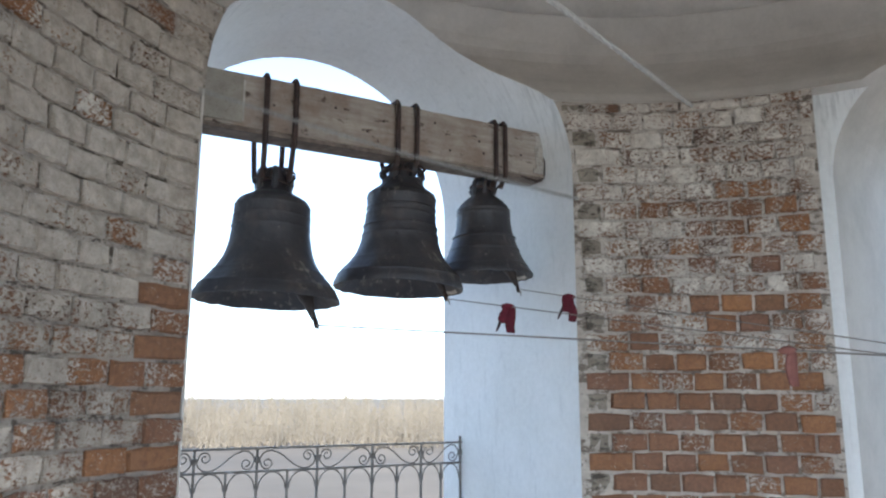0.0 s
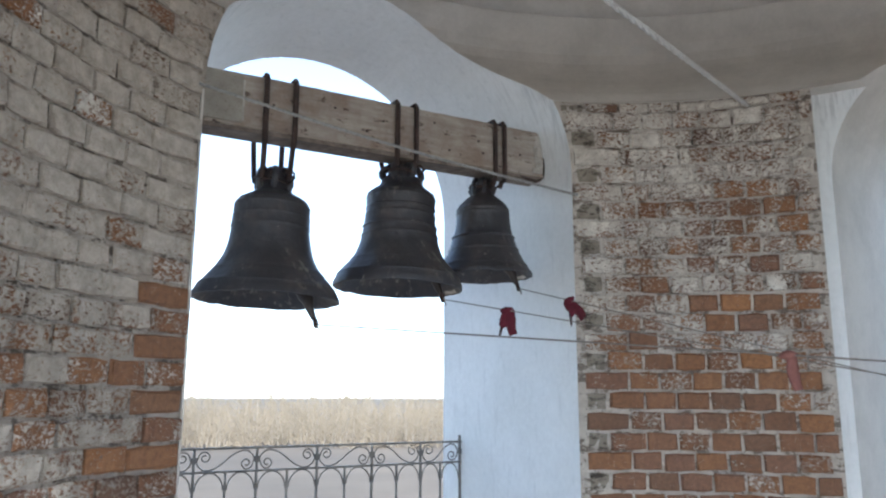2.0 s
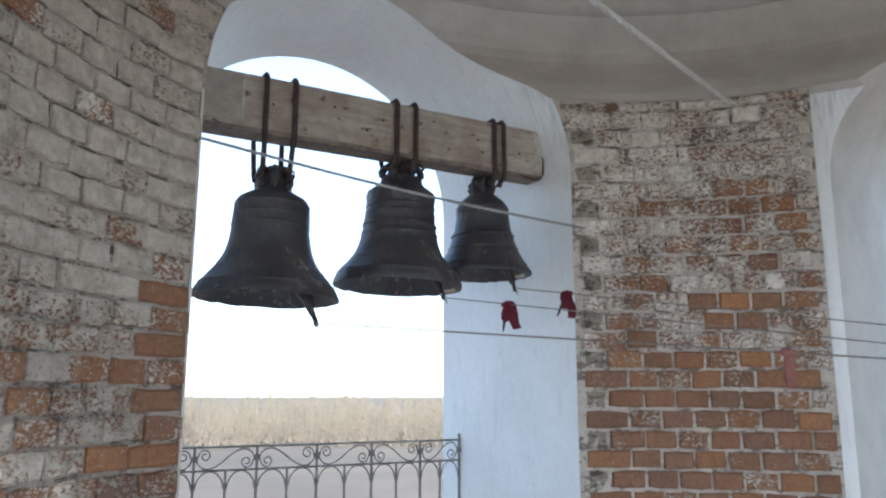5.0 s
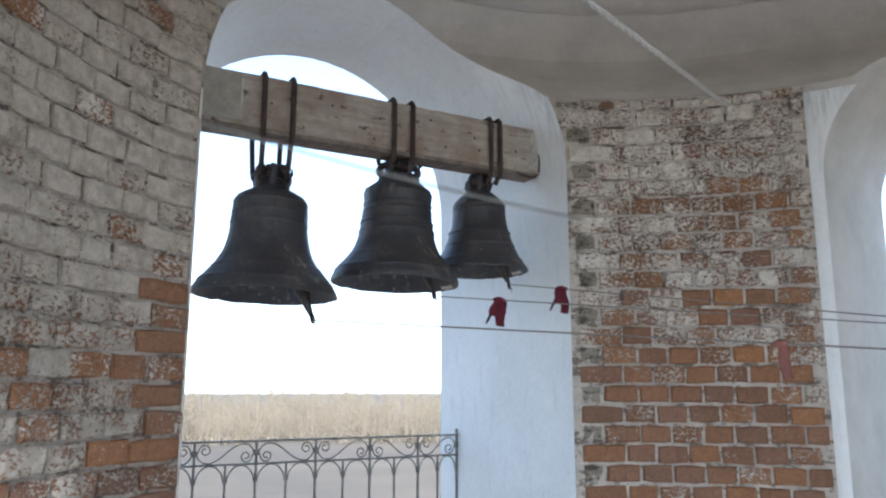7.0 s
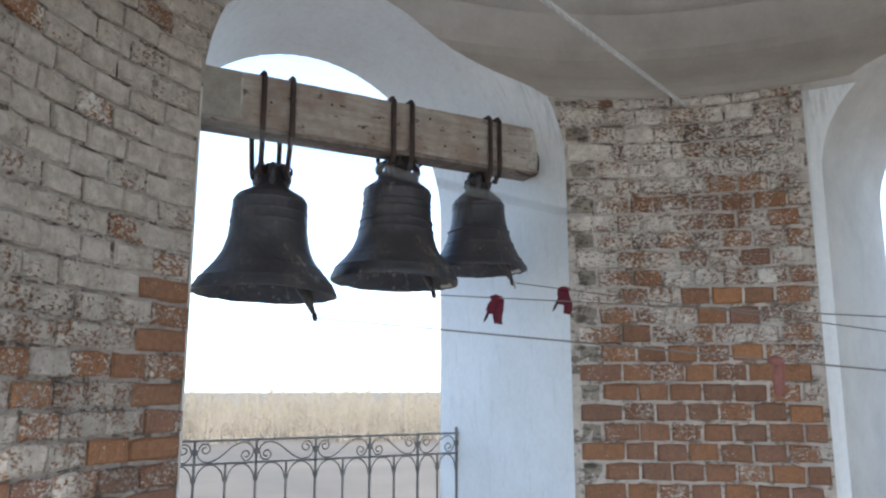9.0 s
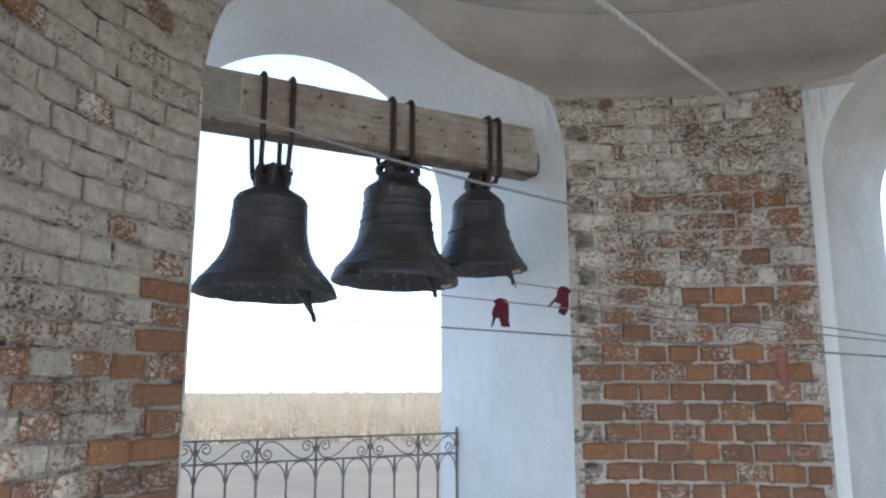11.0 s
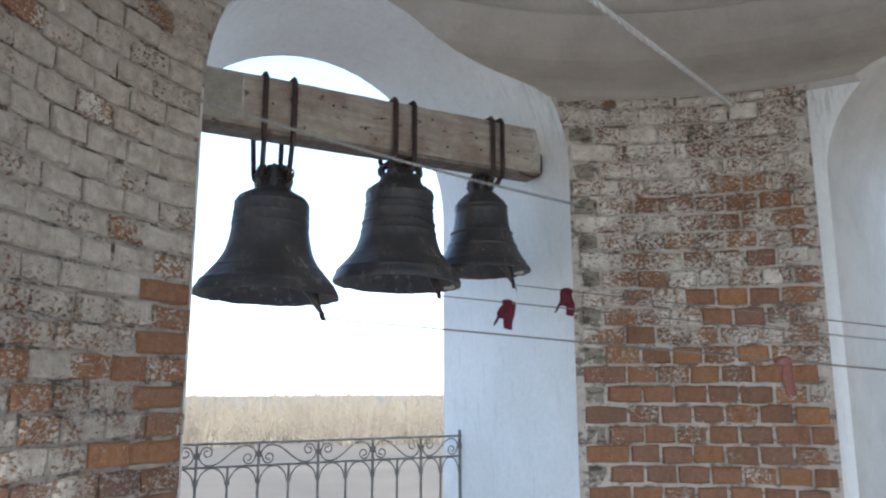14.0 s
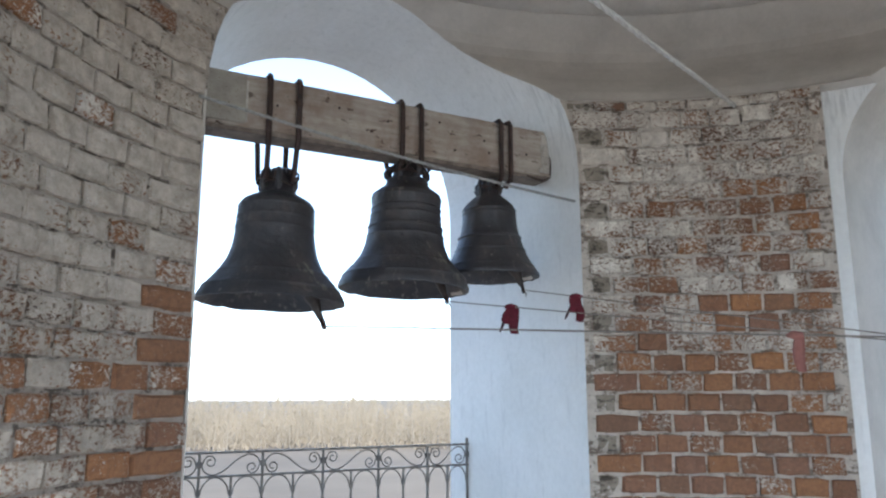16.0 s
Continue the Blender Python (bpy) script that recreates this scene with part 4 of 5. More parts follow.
    rows = [  # cord 2: seconds, the clapper's tail, the held end
        (0, (1.6361, 2.9655, 1.8258), (3.2200, 0.1000, 1.2617)),
        (0.4, (1.6170, 3.0000, 1.8160), (3.2200, 0.1000, 1.3717)),
        (0.5, (1.6170, 3.0000, 1.8160), (3.2200, 0.1000, 1.3812)),
        (0.8, (1.6170, 3.0000, 1.8160), (3.2200, 0.1000, 1.3511)),
        (1, (1.6287, 2.9788, 1.8221), (3.2200, 0.1000, 1.2879)),
        (1.5, (1.6170, 3.0000, 1.8160), (3.2200, 0.1000, 1.3759)),
        (2, (1.6287, 2.9788, 1.8221), (3.2200, 0.1000, 1.1366)),
        (2.5, (1.6170, 3.0000, 1.8160), (3.2200, 0.1000, 1.4434)),
        (3, (1.6199, 2.9947, 1.8175), (3.2200, 0.1000, 1.3841)),
        (3.5, (1.6229, 2.9894, 1.8190), (3.2200, 0.1000, 1.3734)),
        (4, (1.6375, 2.9629, 1.8266), (3.2200, 0.1000, 1.2693)),
        (4.4, (1.6199, 2.9947, 1.8175), (3.2200, 0.1000, 1.3470)),
        (5, (1.6317, 2.9735, 1.8236), (3.2200, 0.1000, 1.3218)),
        (5.6, (1.6199, 2.9947, 1.8175), (3.2200, 0.1000, 1.3964)),
        (6.5, (1.6170, 3.0000, 1.8160), (3.2200, 0.1000, 1.4539)),
        (7, (1.6170, 3.0000, 1.8160), (3.2200, 0.1000, 1.4377)),
        (7.5, (1.6258, 2.9841, 1.8205), (3.2200, 0.1000, 1.3968)),
        (8, (1.6170, 3.0000, 1.8160), (3.2200, 0.1000, 1.3924)),
        (8.5, (1.6141, 3.0053, 1.8175), (3.2200, 0.1000, 0.9842)),
        (8.8, (1.6158, 3.0021, 1.8166), (3.2200, 0.1000, 1.3384)),
        (9, (1.6170, 3.0000, 1.8160), (3.2200, 0.1000, 1.4653)),
        (10, (1.6287, 2.9788, 1.8221), (3.2200, 0.1000, 1.2616)),
        (10.8, (1.6170, 3.0000, 1.8160), (3.2200, 0.1000, 1.3142)),
        (11.5, (1.6287, 2.9788, 1.8221), (3.2200, 0.1000, 1.2830)),
        (12, (1.6199, 2.9947, 1.8175), (3.2200, 0.1000, 1.4531)),
        (12.2, (1.6188, 2.9968, 1.8169), (3.2200, 0.1000, 1.3521)),
        (12.5, (1.6170, 3.0000, 1.8160), (3.2200, 0.1000, 1.4037)),
        (13, (1.6170, 3.0000, 1.8160), (3.2200, 0.1000, 1.4403)),
        (13.5, (1.6170, 3.0000, 1.8160), (3.2200, 0.1000, 1.4369)),
        (14, (1.6229, 2.9894, 1.8190), (3.2200, 0.1000, 1.3153)),
        (14.5, (1.6346, 2.9682, 1.8251), (3.2200, 0.1000, 1.0434)),
        (15, (1.6199, 2.9947, 1.8175), (3.2200, 0.1000, 1.4492)),
        (15.5, (1.6287, 2.9788, 1.8221), (3.2200, 0.1000, 1.2753)),
        (16, (1.6243, 2.9867, 1.8198), (3.2200, 0.1000, 1.3518)),
    ]
    bell_ob, clapper, pivot = BELLS[1]
    origin = bell_ob.matrix_world.translation + pivot
    walk(clapper, [(t, clapper_pose(pivot, Vector(a) - origin)) for t, a, b in rows])
    walk(CORDS[1], [(t, aim(a, b)) for t, a, b in rows])
    rows = [  # cord 3: seconds, the clapper's tail, the held end
        (0, (2.0515, 3.0187, 1.9030), (3.2200, 0.1000, 1.2438)),
        (0.8, (2.0470, 3.0300, 1.9000), (3.2200, 0.1000, 1.3150)),
        (1, (2.0470, 3.0300, 1.9000), (3.2200, 0.1000, 1.3185)),
        (1.5, (2.0470, 3.0300, 1.9000), (3.2200, 0.1000, 1.3142)),
        (2, (2.0538, 3.0131, 1.9045), (3.2200, 0.1000, 1.0056)),
        (2.5, (2.0470, 3.0300, 1.9000), (3.2200, 0.1000, 1.3083)),
        (3, (2.0481, 3.0272, 1.9008), (3.2200, 0.1000, 1.3191)),
        (3.5, (2.0493, 3.0244, 1.9015), (3.2200, 0.1000, 1.3049)),
        (4, (2.0425, 3.0413, 1.9030), (3.2200, 0.1000, 1.3485)),
        (4.5, (2.0470, 3.0300, 1.9000), (3.2200, 0.1000, 1.3631)),
        (5, (2.0470, 3.0300, 1.9000), (3.2200, 0.1000, 1.3689)),
        (6.5, (2.0470, 3.0300, 1.9000), (3.2200, 0.1000, 1.4224)),
        (7, (2.0425, 3.0413, 1.9030), (3.2200, 0.1000, 1.4055)),
        (8, (2.0470, 3.0300, 1.9000), (3.2200, 0.1000, 1.3723)),
        (8.5, (2.0470, 3.0300, 1.9000), (3.2200, 0.1000, 1.4329)),
        (9, (2.0515, 3.0187, 1.9030), (3.2200, 0.1000, 1.2835)),
        (10, (2.0493, 3.0244, 1.9015), (3.2200, 0.1000, 1.3036)),
        (11.5, (2.0538, 3.0131, 1.9045), (3.2200, 0.1000, 1.2242)),
        (12, (2.0515, 3.0187, 1.9030), (3.2200, 0.1000, 1.3244)),
        (12.5, (2.0504, 3.0216, 1.9023), (3.2200, 0.1000, 1.3097)),
        (13, (2.0493, 3.0244, 1.9015), (3.2200, 0.1000, 1.3271)),
        (14, (2.0470, 3.0300, 1.9000), (3.2200, 0.1000, 1.3199)),
        (14.5, (2.0515, 3.0187, 1.9030), (3.2200, 0.1000, 1.3691)),
        (15, (2.0447, 3.0356, 1.9015), (3.2200, 0.1000, 1.3060)),
        (15.5, (2.0493, 3.0244, 1.9015), (3.2200, 0.1000, 1.3475)),
        (16, (2.0493, 3.0244, 1.9015), (3.2200, 0.1000, 1.2982)),
    ]
    bell_ob, clapper, pivot = BELLS[2]
    origin = bell_ob.matrix_world.translation + pivot
    walk(clapper, [(t, clapper_pose(pivot, Vector(a) - origin)) for t, a, b in rows])
    walk(CORDS[2], [(t, aim(a, b)) for t, a, b in rows])
    walk(CLOTHS[0], [(t, pose(x, y, z, 0, 0, -29) @ pose(0, 0, 0, b, a, 0)) for t, x, y, z, a, b in [
        (0, 1.7798, 2.7055, 1.7746, 0.0, 0.0),
        (0.4, 1.7723, 2.7190, 1.7729, 4.8, 0.0),
        (0.5, 1.7705, 2.7223, 1.7744, 6.0, 0.0),
        (0.75, 1.7758, 2.7126, 1.7704, -20.0, 0.0),
        (0.8, 1.7774, 2.7098, 1.7695, -17.0, 0.0),
        (1, 1.7838, 2.6983, 1.7700, -5.0, 0.0),
        (1.5, 1.7676, 2.7276, 1.7747, 8.0, 0.0),
        (1.75, 1.7715, 2.7204, 1.7668, 0.0, 0.0),
        (2, 1.7793, 2.7063, 1.7572, -10.0, 15.0),
        (2.25, 1.7743, 2.7154, 1.7691, 25.0, 0.0),
        (2.5, 1.7693, 2.7245, 1.7806, 5.0, 0.0),
        (3, 1.7778, 2.7091, 1.7748, 3.0, 0.0),
        (3.5, 1.7738, 2.7164, 1.7769, 4.0, 0.0),
        (3.75, 1.7788, 2.7072, 1.7760, 0.0, 0.0),
        (4, 1.7915, 2.6843, 1.7724, -24.0, 0.0),
        (4.4, 1.7727, 2.7184, 1.7726, 5.0, 0.0),
        (5, 1.7827, 2.7003, 1.7759, -15.0, 0.0),
        (5.6, 1.7747, 2.7146, 1.7768, 6.0, 0.0),
        (6.5, 1.7795, 2.7060, 1.7793, 5.0, 0.0),
        (7, 1.7734, 2.7171, 1.7791, 5.0, 0.0),
        (7.25, 1.7804, 2.7044, 1.7784, -20.0, 0.0),
        (7.5, 1.7861, 2.6941, 1.7779, 3.0, 0.0),
        (7.7, 1.7790, 2.7069, 1.7772, 15.0, 50.0),
        (8, 1.7683, 2.7262, 1.7760, 0.0, 0.0),
        (8.5, 1.7720, 2.7195, 1.7355, 0.0, 0.0),
        (8.8, 1.7700, 2.7233, 1.7707, 1.8, 0.0),
        (9, 1.7685, 2.7260, 1.7829, 3.0, 0.0),
        (9.6, 1.7786, 2.7077, 1.7736, -10.0, 0.0),
        (10, 1.7745, 2.7151, 1.7707, 2.0, 0.0),
        (10.4, 1.7704, 2.7225, 1.7700, 14.0, 0.0),
        (10.8, 1.7739, 2.7162, 1.7669, 1.1, 0.0),
        (11.25, 1.7778, 2.7091, 1.7694, -13.4, 0.0),
        (11.3, 1.7775, 2.7096, 1.7699, -15.0, 0.0),
        (11.5, 1.7764, 2.7116, 1.7720, -45.0, 20.0),
        (11.8, 1.7765, 2.7115, 1.7778, 20.0, 8.0),
        (12, 1.7765, 2.7115, 1.7819, 0.0, 0.0),
        (12.2, 1.7814, 2.7026, 1.7697, -24.0, 0.0),
        (12.25, 1.7826, 2.7003, 1.7700, -30.0, 0.0),
        (12.5, 1.7668, 2.7290, 1.7775, 8.0, 0.0),
        (13, 1.7760, 2.7124, 1.7787, 3.0, 0.0),
        (13.5, 1.7727, 2.7183, 1.7792, 4.0, 0.0),
        (13.8, 1.7817, 2.7020, 1.7722, 20.0, 50.0),
        (14, 1.7876, 2.6913, 1.7671, 8.0, 0.0),
        (14.2, 1.7832, 2.6994, 1.7617, 20.0, 45.0),
        (14.5, 1.7764, 2.7115, 1.7552, 0.0, 10.0),
        (14.8, 1.7708, 2.7218, 1.7722, -12.0, 10.0),
        (15, 1.7670, 2.7287, 1.7837, -20.0, 72.0),
        (15.2, 1.7682, 2.7264, 1.7796, 10.0, 30.4),
        (15.25, 1.7686, 2.7258, 1.7786, 2.0, 20.0),
        (15.5, 1.7701, 2.7230, 1.7735, -38.0, 15.0),
        (15.8, 1.7722, 2.7193, 1.7749, 0.0, 6.0),
        (16, 1.7735, 2.7169, 1.7760, 0.0, 0.0),
    ]])
    walk(CLOTHS[1], [(t, pose(x, y, z, 0, 0, -29) @ pose(0, 0, 0, b, a, 0)) for t, x, y, z, a, b in [
        (0, 2.1518, 2.7682, 1.8464, 4.0, 0.0),
        (0.8, 2.1546, 2.7613, 1.8464, 4.0, 0.0),
        (1, 2.1552, 2.7597, 1.8464, 4.0, 0.0),
        (1.5, 2.1534, 2.7643, 1.8469, 5.0, 0.0),
        (1.75, 2.1534, 2.7642, 1.8373, 0.8, 0.0),
        (1.8, 2.1534, 2.7642, 1.8353, 0.0, 3.0),
        (2, 2.1535, 2.7641, 1.8277, -30.0, 15.0),
        (2.25, 2.1536, 2.7638, 1.8369, -5.0, 0.0),
        (2.5, 2.1537, 2.7635, 1.8462, 6.0, 0.0),
        (3, 2.1524, 2.7667, 1.8490, 2.0, 0.0),
        (3.5, 2.1512, 2.7698, 1.8496, 2.0, 0.0),
        (4, 2.1501, 2.7725, 1.8524, 2.0, 0.0),
        (4.5, 2.1509, 2.7705, 1.8525, -14.7, 0.0),
        (4.6, 2.1510, 2.7702, 1.8525, -18.0, 0.0),
        (5, 2.1516, 2.7686, 1.8526, 0.7, 0.0),
        (5.2, 2.1520, 2.7678, 1.8531, 10.0, 0.0),
        (6.5, 2.1540, 2.7628, 1.8564, 2.0, 0.0),
        (7, 2.1498, 2.7732, 1.8577, 5.0, 0.0),
        (7.5, 2.1582, 2.7522, 1.8517, 2.0, 0.0),
        (8, 2.1511, 2.7699, 1.8532, 2.0, 0.0),
        (8.5, 2.1546, 2.7612, 1.8571, 30.0, 45.0),
        (8.75, 2.1557, 2.7586, 1.8523, 10.0, 10.0),
        (9, 2.1567, 2.7560, 1.8473, 5.0, 0.0),
        (9.8, 2.1571, 2.7550, 1.8466, -15.0, 0.0),
        (10, 2.1572, 2.7547, 1.8464, -7.8, 0.0),
        (10.6, 2.1575, 2.7540, 1.8453, 14.0, 0.0),
        (11.3, 2.1579, 2.7531, 1.8441, 22.6, 0.0),
        (11.5, 2.1580, 2.7528, 1.8438, 25.0, 15.0),
        (11.8, 2.1528, 2.7658, 1.8504, -20.0, 6.0),
        (12, 2.1493, 2.7744, 1.8546, -12.0, 0.0),
        (12.2, 2.1517, 2.7684, 1.8524, 20.0, 0.0),
        (12.5, 2.1554, 2.7593, 1.8491, 2.0, 0.0),
        (13, 2.1532, 2.7648, 1.8505, 4.0, 0.0),
        (13.5, 2.1556, 2.7588, 1.8473, 2.0, 0.0),
        (14, 2.1548, 2.7608, 1.8467, 6.0, 0.0),
        (14.5, 2.1441, 2.7874, 1.8607, 25.0, 35.0),
        (14.8, 2.1525, 2.7666, 1.8509, 0.0, 0.0),
        (15, 2.1579, 2.7530, 1.8442, -18.0, 30.0),
        (15.5, 2.1527, 2.7660, 1.8526, -30.0, 30.0),
        (15.75, 2.1527, 2.7659, 1.8504, 10.0, 15.0),
        (16, 2.1528, 2.7658, 1.8482, 4.0, 0.0),
    ]])
    walk(CLOTHS[2], [(t, pose(x, y, z, 0, 0, -29) @ pose(0, 0, 0, b, a, 0)) for t, x, y, z, a, b in [
        (0, 2.0826, 1.6235, 1.5496, 0.0, 0.0),
        (0.5, 2.0842, 1.6214, 1.5474, -1.5, 0.0),
        (0.7, 2.0833, 1.6227, 1.5172, -2.1, 0.0),
        (1, 2.0835, 1.6223, 1.5082, -3.0, 0.0),
        (1.5, 2.0859, 1.6191, 1.5484, -4.5, 0.0),
        (2, 2.0858, 1.6192, 1.5337, -6.0, 0.0),
        (2.5, 2.0865, 1.6184, 1.5470, -3.5, 0.0),
        (3, 2.0860, 1.6190, 1.5492, -1.0, 0.0),
        (3.5, 2.0857, 1.6194, 1.5495, 1.5, 0.0),
        (3.8, 2.0830, 1.6230, 1.4909, 3.0, 0.0),
        (4, 2.0809, 1.6258, 1.4429, 4.0, 0.0),
        (4.3, 2.0847, 1.6208, 1.5119, 3.9, 0.0),
        (5, 2.0873, 1.6172, 1.5352, 3.6, 0.0),
        (5.4, 2.0863, 1.6185, 1.4926, 3.4, 0.0),
        (5.6, 2.0862, 1.6187, 1.4791, 3.4, 0.0),
        (5.8, 2.0875, 1.6170, 1.4974, 3.3, 0.0),
        (6.5, 2.0912, 1.6121, 1.5462, 3.0, 0.0),
        (7, 2.0934, 1.6091, 1.5478, -2.5, 0.0),
        (7.2, 2.0923, 1.6105, 1.5146, -4.7, 0.0),
        (7.5, 2.0928, 1.6099, 1.5119, -8.0, 0.0),
        (7.8, 2.0933, 1.6093, 1.5337, -5.4, 0.0),
        (8, 2.0934, 1.6091, 1.5439, -3.7, 0.0),
        (8.5, 2.0934, 1.6091, 1.5828, 0.7, 0.0),
        (9, 2.0878, 1.6166, 1.4899, 5.0, 0.0),
        (9.5, 2.0905, 1.6130, 1.5394, -0.5, 0.0),
        (10, 2.0896, 1.6142, 1.5057, -6.0, 0.0),
        (10.3, 2.0894, 1.6145, 1.4926, -4.2, 0.0),
        (10.5, 2.0899, 1.6137, 1.5006, -3.0, 0.0),
        (11.5, 2.0922, 1.6106, 1.5271, 3.0, 0.0),
        (11.8, 2.0919, 1.6111, 1.5087, 4.8, 0.0),
        (12, 2.0911, 1.6122, 1.4833, 6.0, 0.0),
        (12.3, 2.0935, 1.6089, 1.5369, 4.0, 0.0),
        (12.5, 2.0947, 1.6074, 1.5629, 2.7, 0.0),
        (13, 2.0934, 1.6090, 1.5402, -0.7, 0.0),
        (13.5, 2.0924, 1.6104, 1.5433, -4.0, 0.0),
        (13.8, 2.0922, 1.6106, 1.5748, -3.3, 0.0),
        (14, 2.0874, 1.6171, 1.4931, -2.8, 0.0),
        (14.5, 2.0850, 1.6204, 1.4799, -1.6, 0.0),
        (15, 2.0866, 1.6182, 1.5939, -0.4, 0.0),
        (15.5, 2.0806, 1.6263, 1.5523, 0.8, 0.0),
        (16, 2.0798, 1.6272, 1.5950, 2.0, 0.0),
    ]])
    walk(ROPE, [(t, aim(a, b)) for t, a, b in [
        (0, (0.4892, 2.6878, 2.4564), (2.2620, 2.8479, 2.3343)),
        (0.1, (0.4938, 2.6907, 2.3916), (2.2620, 2.8677, 2.2822)),
        (0.2, (0.4904, 2.6885, 2.4400), (2.2620, 2.8784, 2.3209)),
        (0.3, (0.5013, 2.6953, 2.2853), (2.2620, 2.8527, 2.1981)),
        (0.4, (0.5078, 2.6994, 2.1958), (2.2620, 2.8604, 2.1261)),
        (0.5, (0.4972, 2.6928, 2.3433), (2.2620, 2.8496, 2.2439)),
        (0.6, (0.4927, 2.6900, 2.4069), (2.2620, 2.8605, 2.2945)),
        (0.7, (0.4922, 2.6896, 2.4153), (2.2620, 2.8464, 2.3007)),
        (0.8, (0.5009, 2.6951, 2.2939), (2.2620, 2.8682, 2.2043)),
        (0.9, (0.5010, 2.6952, 2.2920), (2.2620, 2.8895, 2.2028)),
        (1, (0.4981, 2.6934, 2.3328), (2.2620, 2.8484, 2.2350)),
        (1.1, (0.4990, 2.6939, 2.3218), (2.2620, 2.8535, 2.2260)),
        (1.2, (0.5030, 2.6964, 2.2647), (2.2620, 2.8504, 2.1807)),
        (1.3, (0.5011, 2.6952, 2.2925), (2.2620, 2.8626, 2.2028)),
        (1.4, (0.5005, 2.6949, 2.3003), (2.2620, 2.8664, 2.2090)),
        (1.5, (0.4977, 2.6931, 2.3431), (2.2620, 2.8469, 2.2426)),
        (1.6, (0.4979, 2.6932, 2.3424), (2.2620, 2.8644, 2.2417)),
        (1.7, (0.4984, 2.6936, 2.3364), (2.2620, 2.8467, 2.2369)),
        (1.8, (0.5017, 2.6956, 2.2908), (2.2620, 2.8530, 2.2006)),
        (1.9, (0.4983, 2.6935, 2.3397), (2.2620, 2.8942, 2.2393)),
        (2, (0.4886, 2.6874, 2.4813), (2.2620, 2.8407, 2.3510)),
        (2.1, (0.4984, 2.6936, 2.3390), (2.2620, 2.8636, 2.2386)),
        (2.2, (0.5057, 2.6981, 2.2378), (2.2620, 2.8494, 2.1582)),
        (2.3, (0.4955, 2.6917, 2.3807), (2.2620, 2.8750, 2.2714)),
        (2.4, (0.4967, 2.6925, 2.3634), (2.2620, 2.8497, 2.2577)),
        (2.5, (0.5019, 2.6958, 2.2922), (2.2620, 2.8473, 2.2011)),
        (2.6, (0.5021, 2.6959, 2.2859), (2.2620, 2.8611, 2.1962)),
        (2.7, (0.4955, 2.6917, 2.3811), (2.2620, 2.8443, 2.2716)),
        (2.8, (0.4929, 2.6901, 2.4119), (2.2620, 2.8611, 2.2961)),
        (2.9, (0.5015, 2.6955, 2.2937), (2.2620, 2.8656, 2.2025)),
        (3, (0.4908, 2.6888, 2.4429), (2.2620, 2.8424, 2.3206)),
        (3.1, (0.4893, 2.6879, 2.4605), (2.2620, 2.8468, 2.3347)),
        (3.2, (0.4961, 2.6921, 2.3677), (2.2620, 2.8675, 2.2611)),
        (3.3, (0.4997, 2.6944, 2.3122), (2.2620, 2.8476, 2.2173)),
        (3.4, (0.4962, 2.6922, 2.3630), (2.2620, 2.8636, 2.2575)),
        (3.5, (0.4919, 2.6895, 2.4219), (2.2620, 2.8437, 2.3042)),
        (3.6, (0.4991, 2.6940, 2.3200), (2.2620, 2.8870, 2.2232)),
        (3.7, (0.5061, 2.6984, 2.2178), (2.2620, 2.8692, 2.1423)),
        (3.8, (0.4958, 2.6919, 2.3669), (2.2620, 2.8459, 2.2607)),
        (3.9, (0.4955, 2.6917, 2.3735), (2.2620, 2.8593, 2.2649)),
        (4, (0.4974, 2.6930, 2.3429), (2.2620, 2.8468, 2.2417)),
        (4.1, (0.5090, 2.7003, 2.1698), (2.2620, 2.8694, 2.1087)),
        (4.2, (0.4958, 2.6919, 2.2985), (2.2620, 2.8550, 2.2030)),
        (4.6, (0.4918, 2.6894, 2.4351), (2.2620, 2.8351, 2.3097)),
        (5, (0.5028, 2.6963, 2.2829), (2.2620, 2.8352, 2.1865)),
        (5.4, (0.4954, 2.6917, 2.3994), (2.2620, 2.8254, 2.2751)),
        (5.8, (0.5021, 2.6959, 2.3089), (2.2620, 2.8231, 2.2008)),
        (6.1, (0.4955, 2.6918, 2.4124), (2.2620, 2.8152, 2.2795)),
        (6.3, (0.4919, 2.6894, 2.5100), (2.2620, 2.8300, 2.3570)),
        (6.4, (0.4878, 2.6868, 2.5349), (2.2620, 2.8550, 2.3727)),
        (6.5, (0.4992, 2.6940, 2.3666), (2.2620, 2.8113, 2.2405)),
        (6.6, (0.4968, 2.6926, 2.4056), (2.2620, 2.8573, 2.2704)),
        (6.7, (0.4953, 2.6916, 2.4332), (2.2620, 2.8071, 2.2906)),
        (6.8, (0.4974, 2.6929, 2.4016), (2.2620, 2.8557, 2.2660)),
        (6.9, (0.5067, 2.6987, 2.2836), (2.2620, 2.8592, 2.1682)),
        (7, (0.5025, 2.6961, 2.3358), (2.2620, 2.8081, 2.2121)),
        (7.1, (0.4930, 2.6901, 2.4556), (2.2620, 2.8512, 2.3113)),
        (7.2, (0.5030, 2.6964, 2.3323), (2.2620, 2.8070, 2.2081)),
        (7.3, (0.5114, 2.7017, 2.2026), (2.2620, 2.8592, 2.1077)),
        (7.4, (0.5013, 2.6954, 2.3591), (2.2620, 2.8662, 2.2285)),
        (7.5, (0.5036, 2.6968, 2.3288), (2.2620, 2.8052, 2.2036)),
        (7.6, (0.4994, 2.6941, 2.3958), (2.2620, 2.8639, 2.2553)),
        (7.7, (0.5052, 2.6978, 2.3077), (2.2620, 2.8051, 2.1864)),
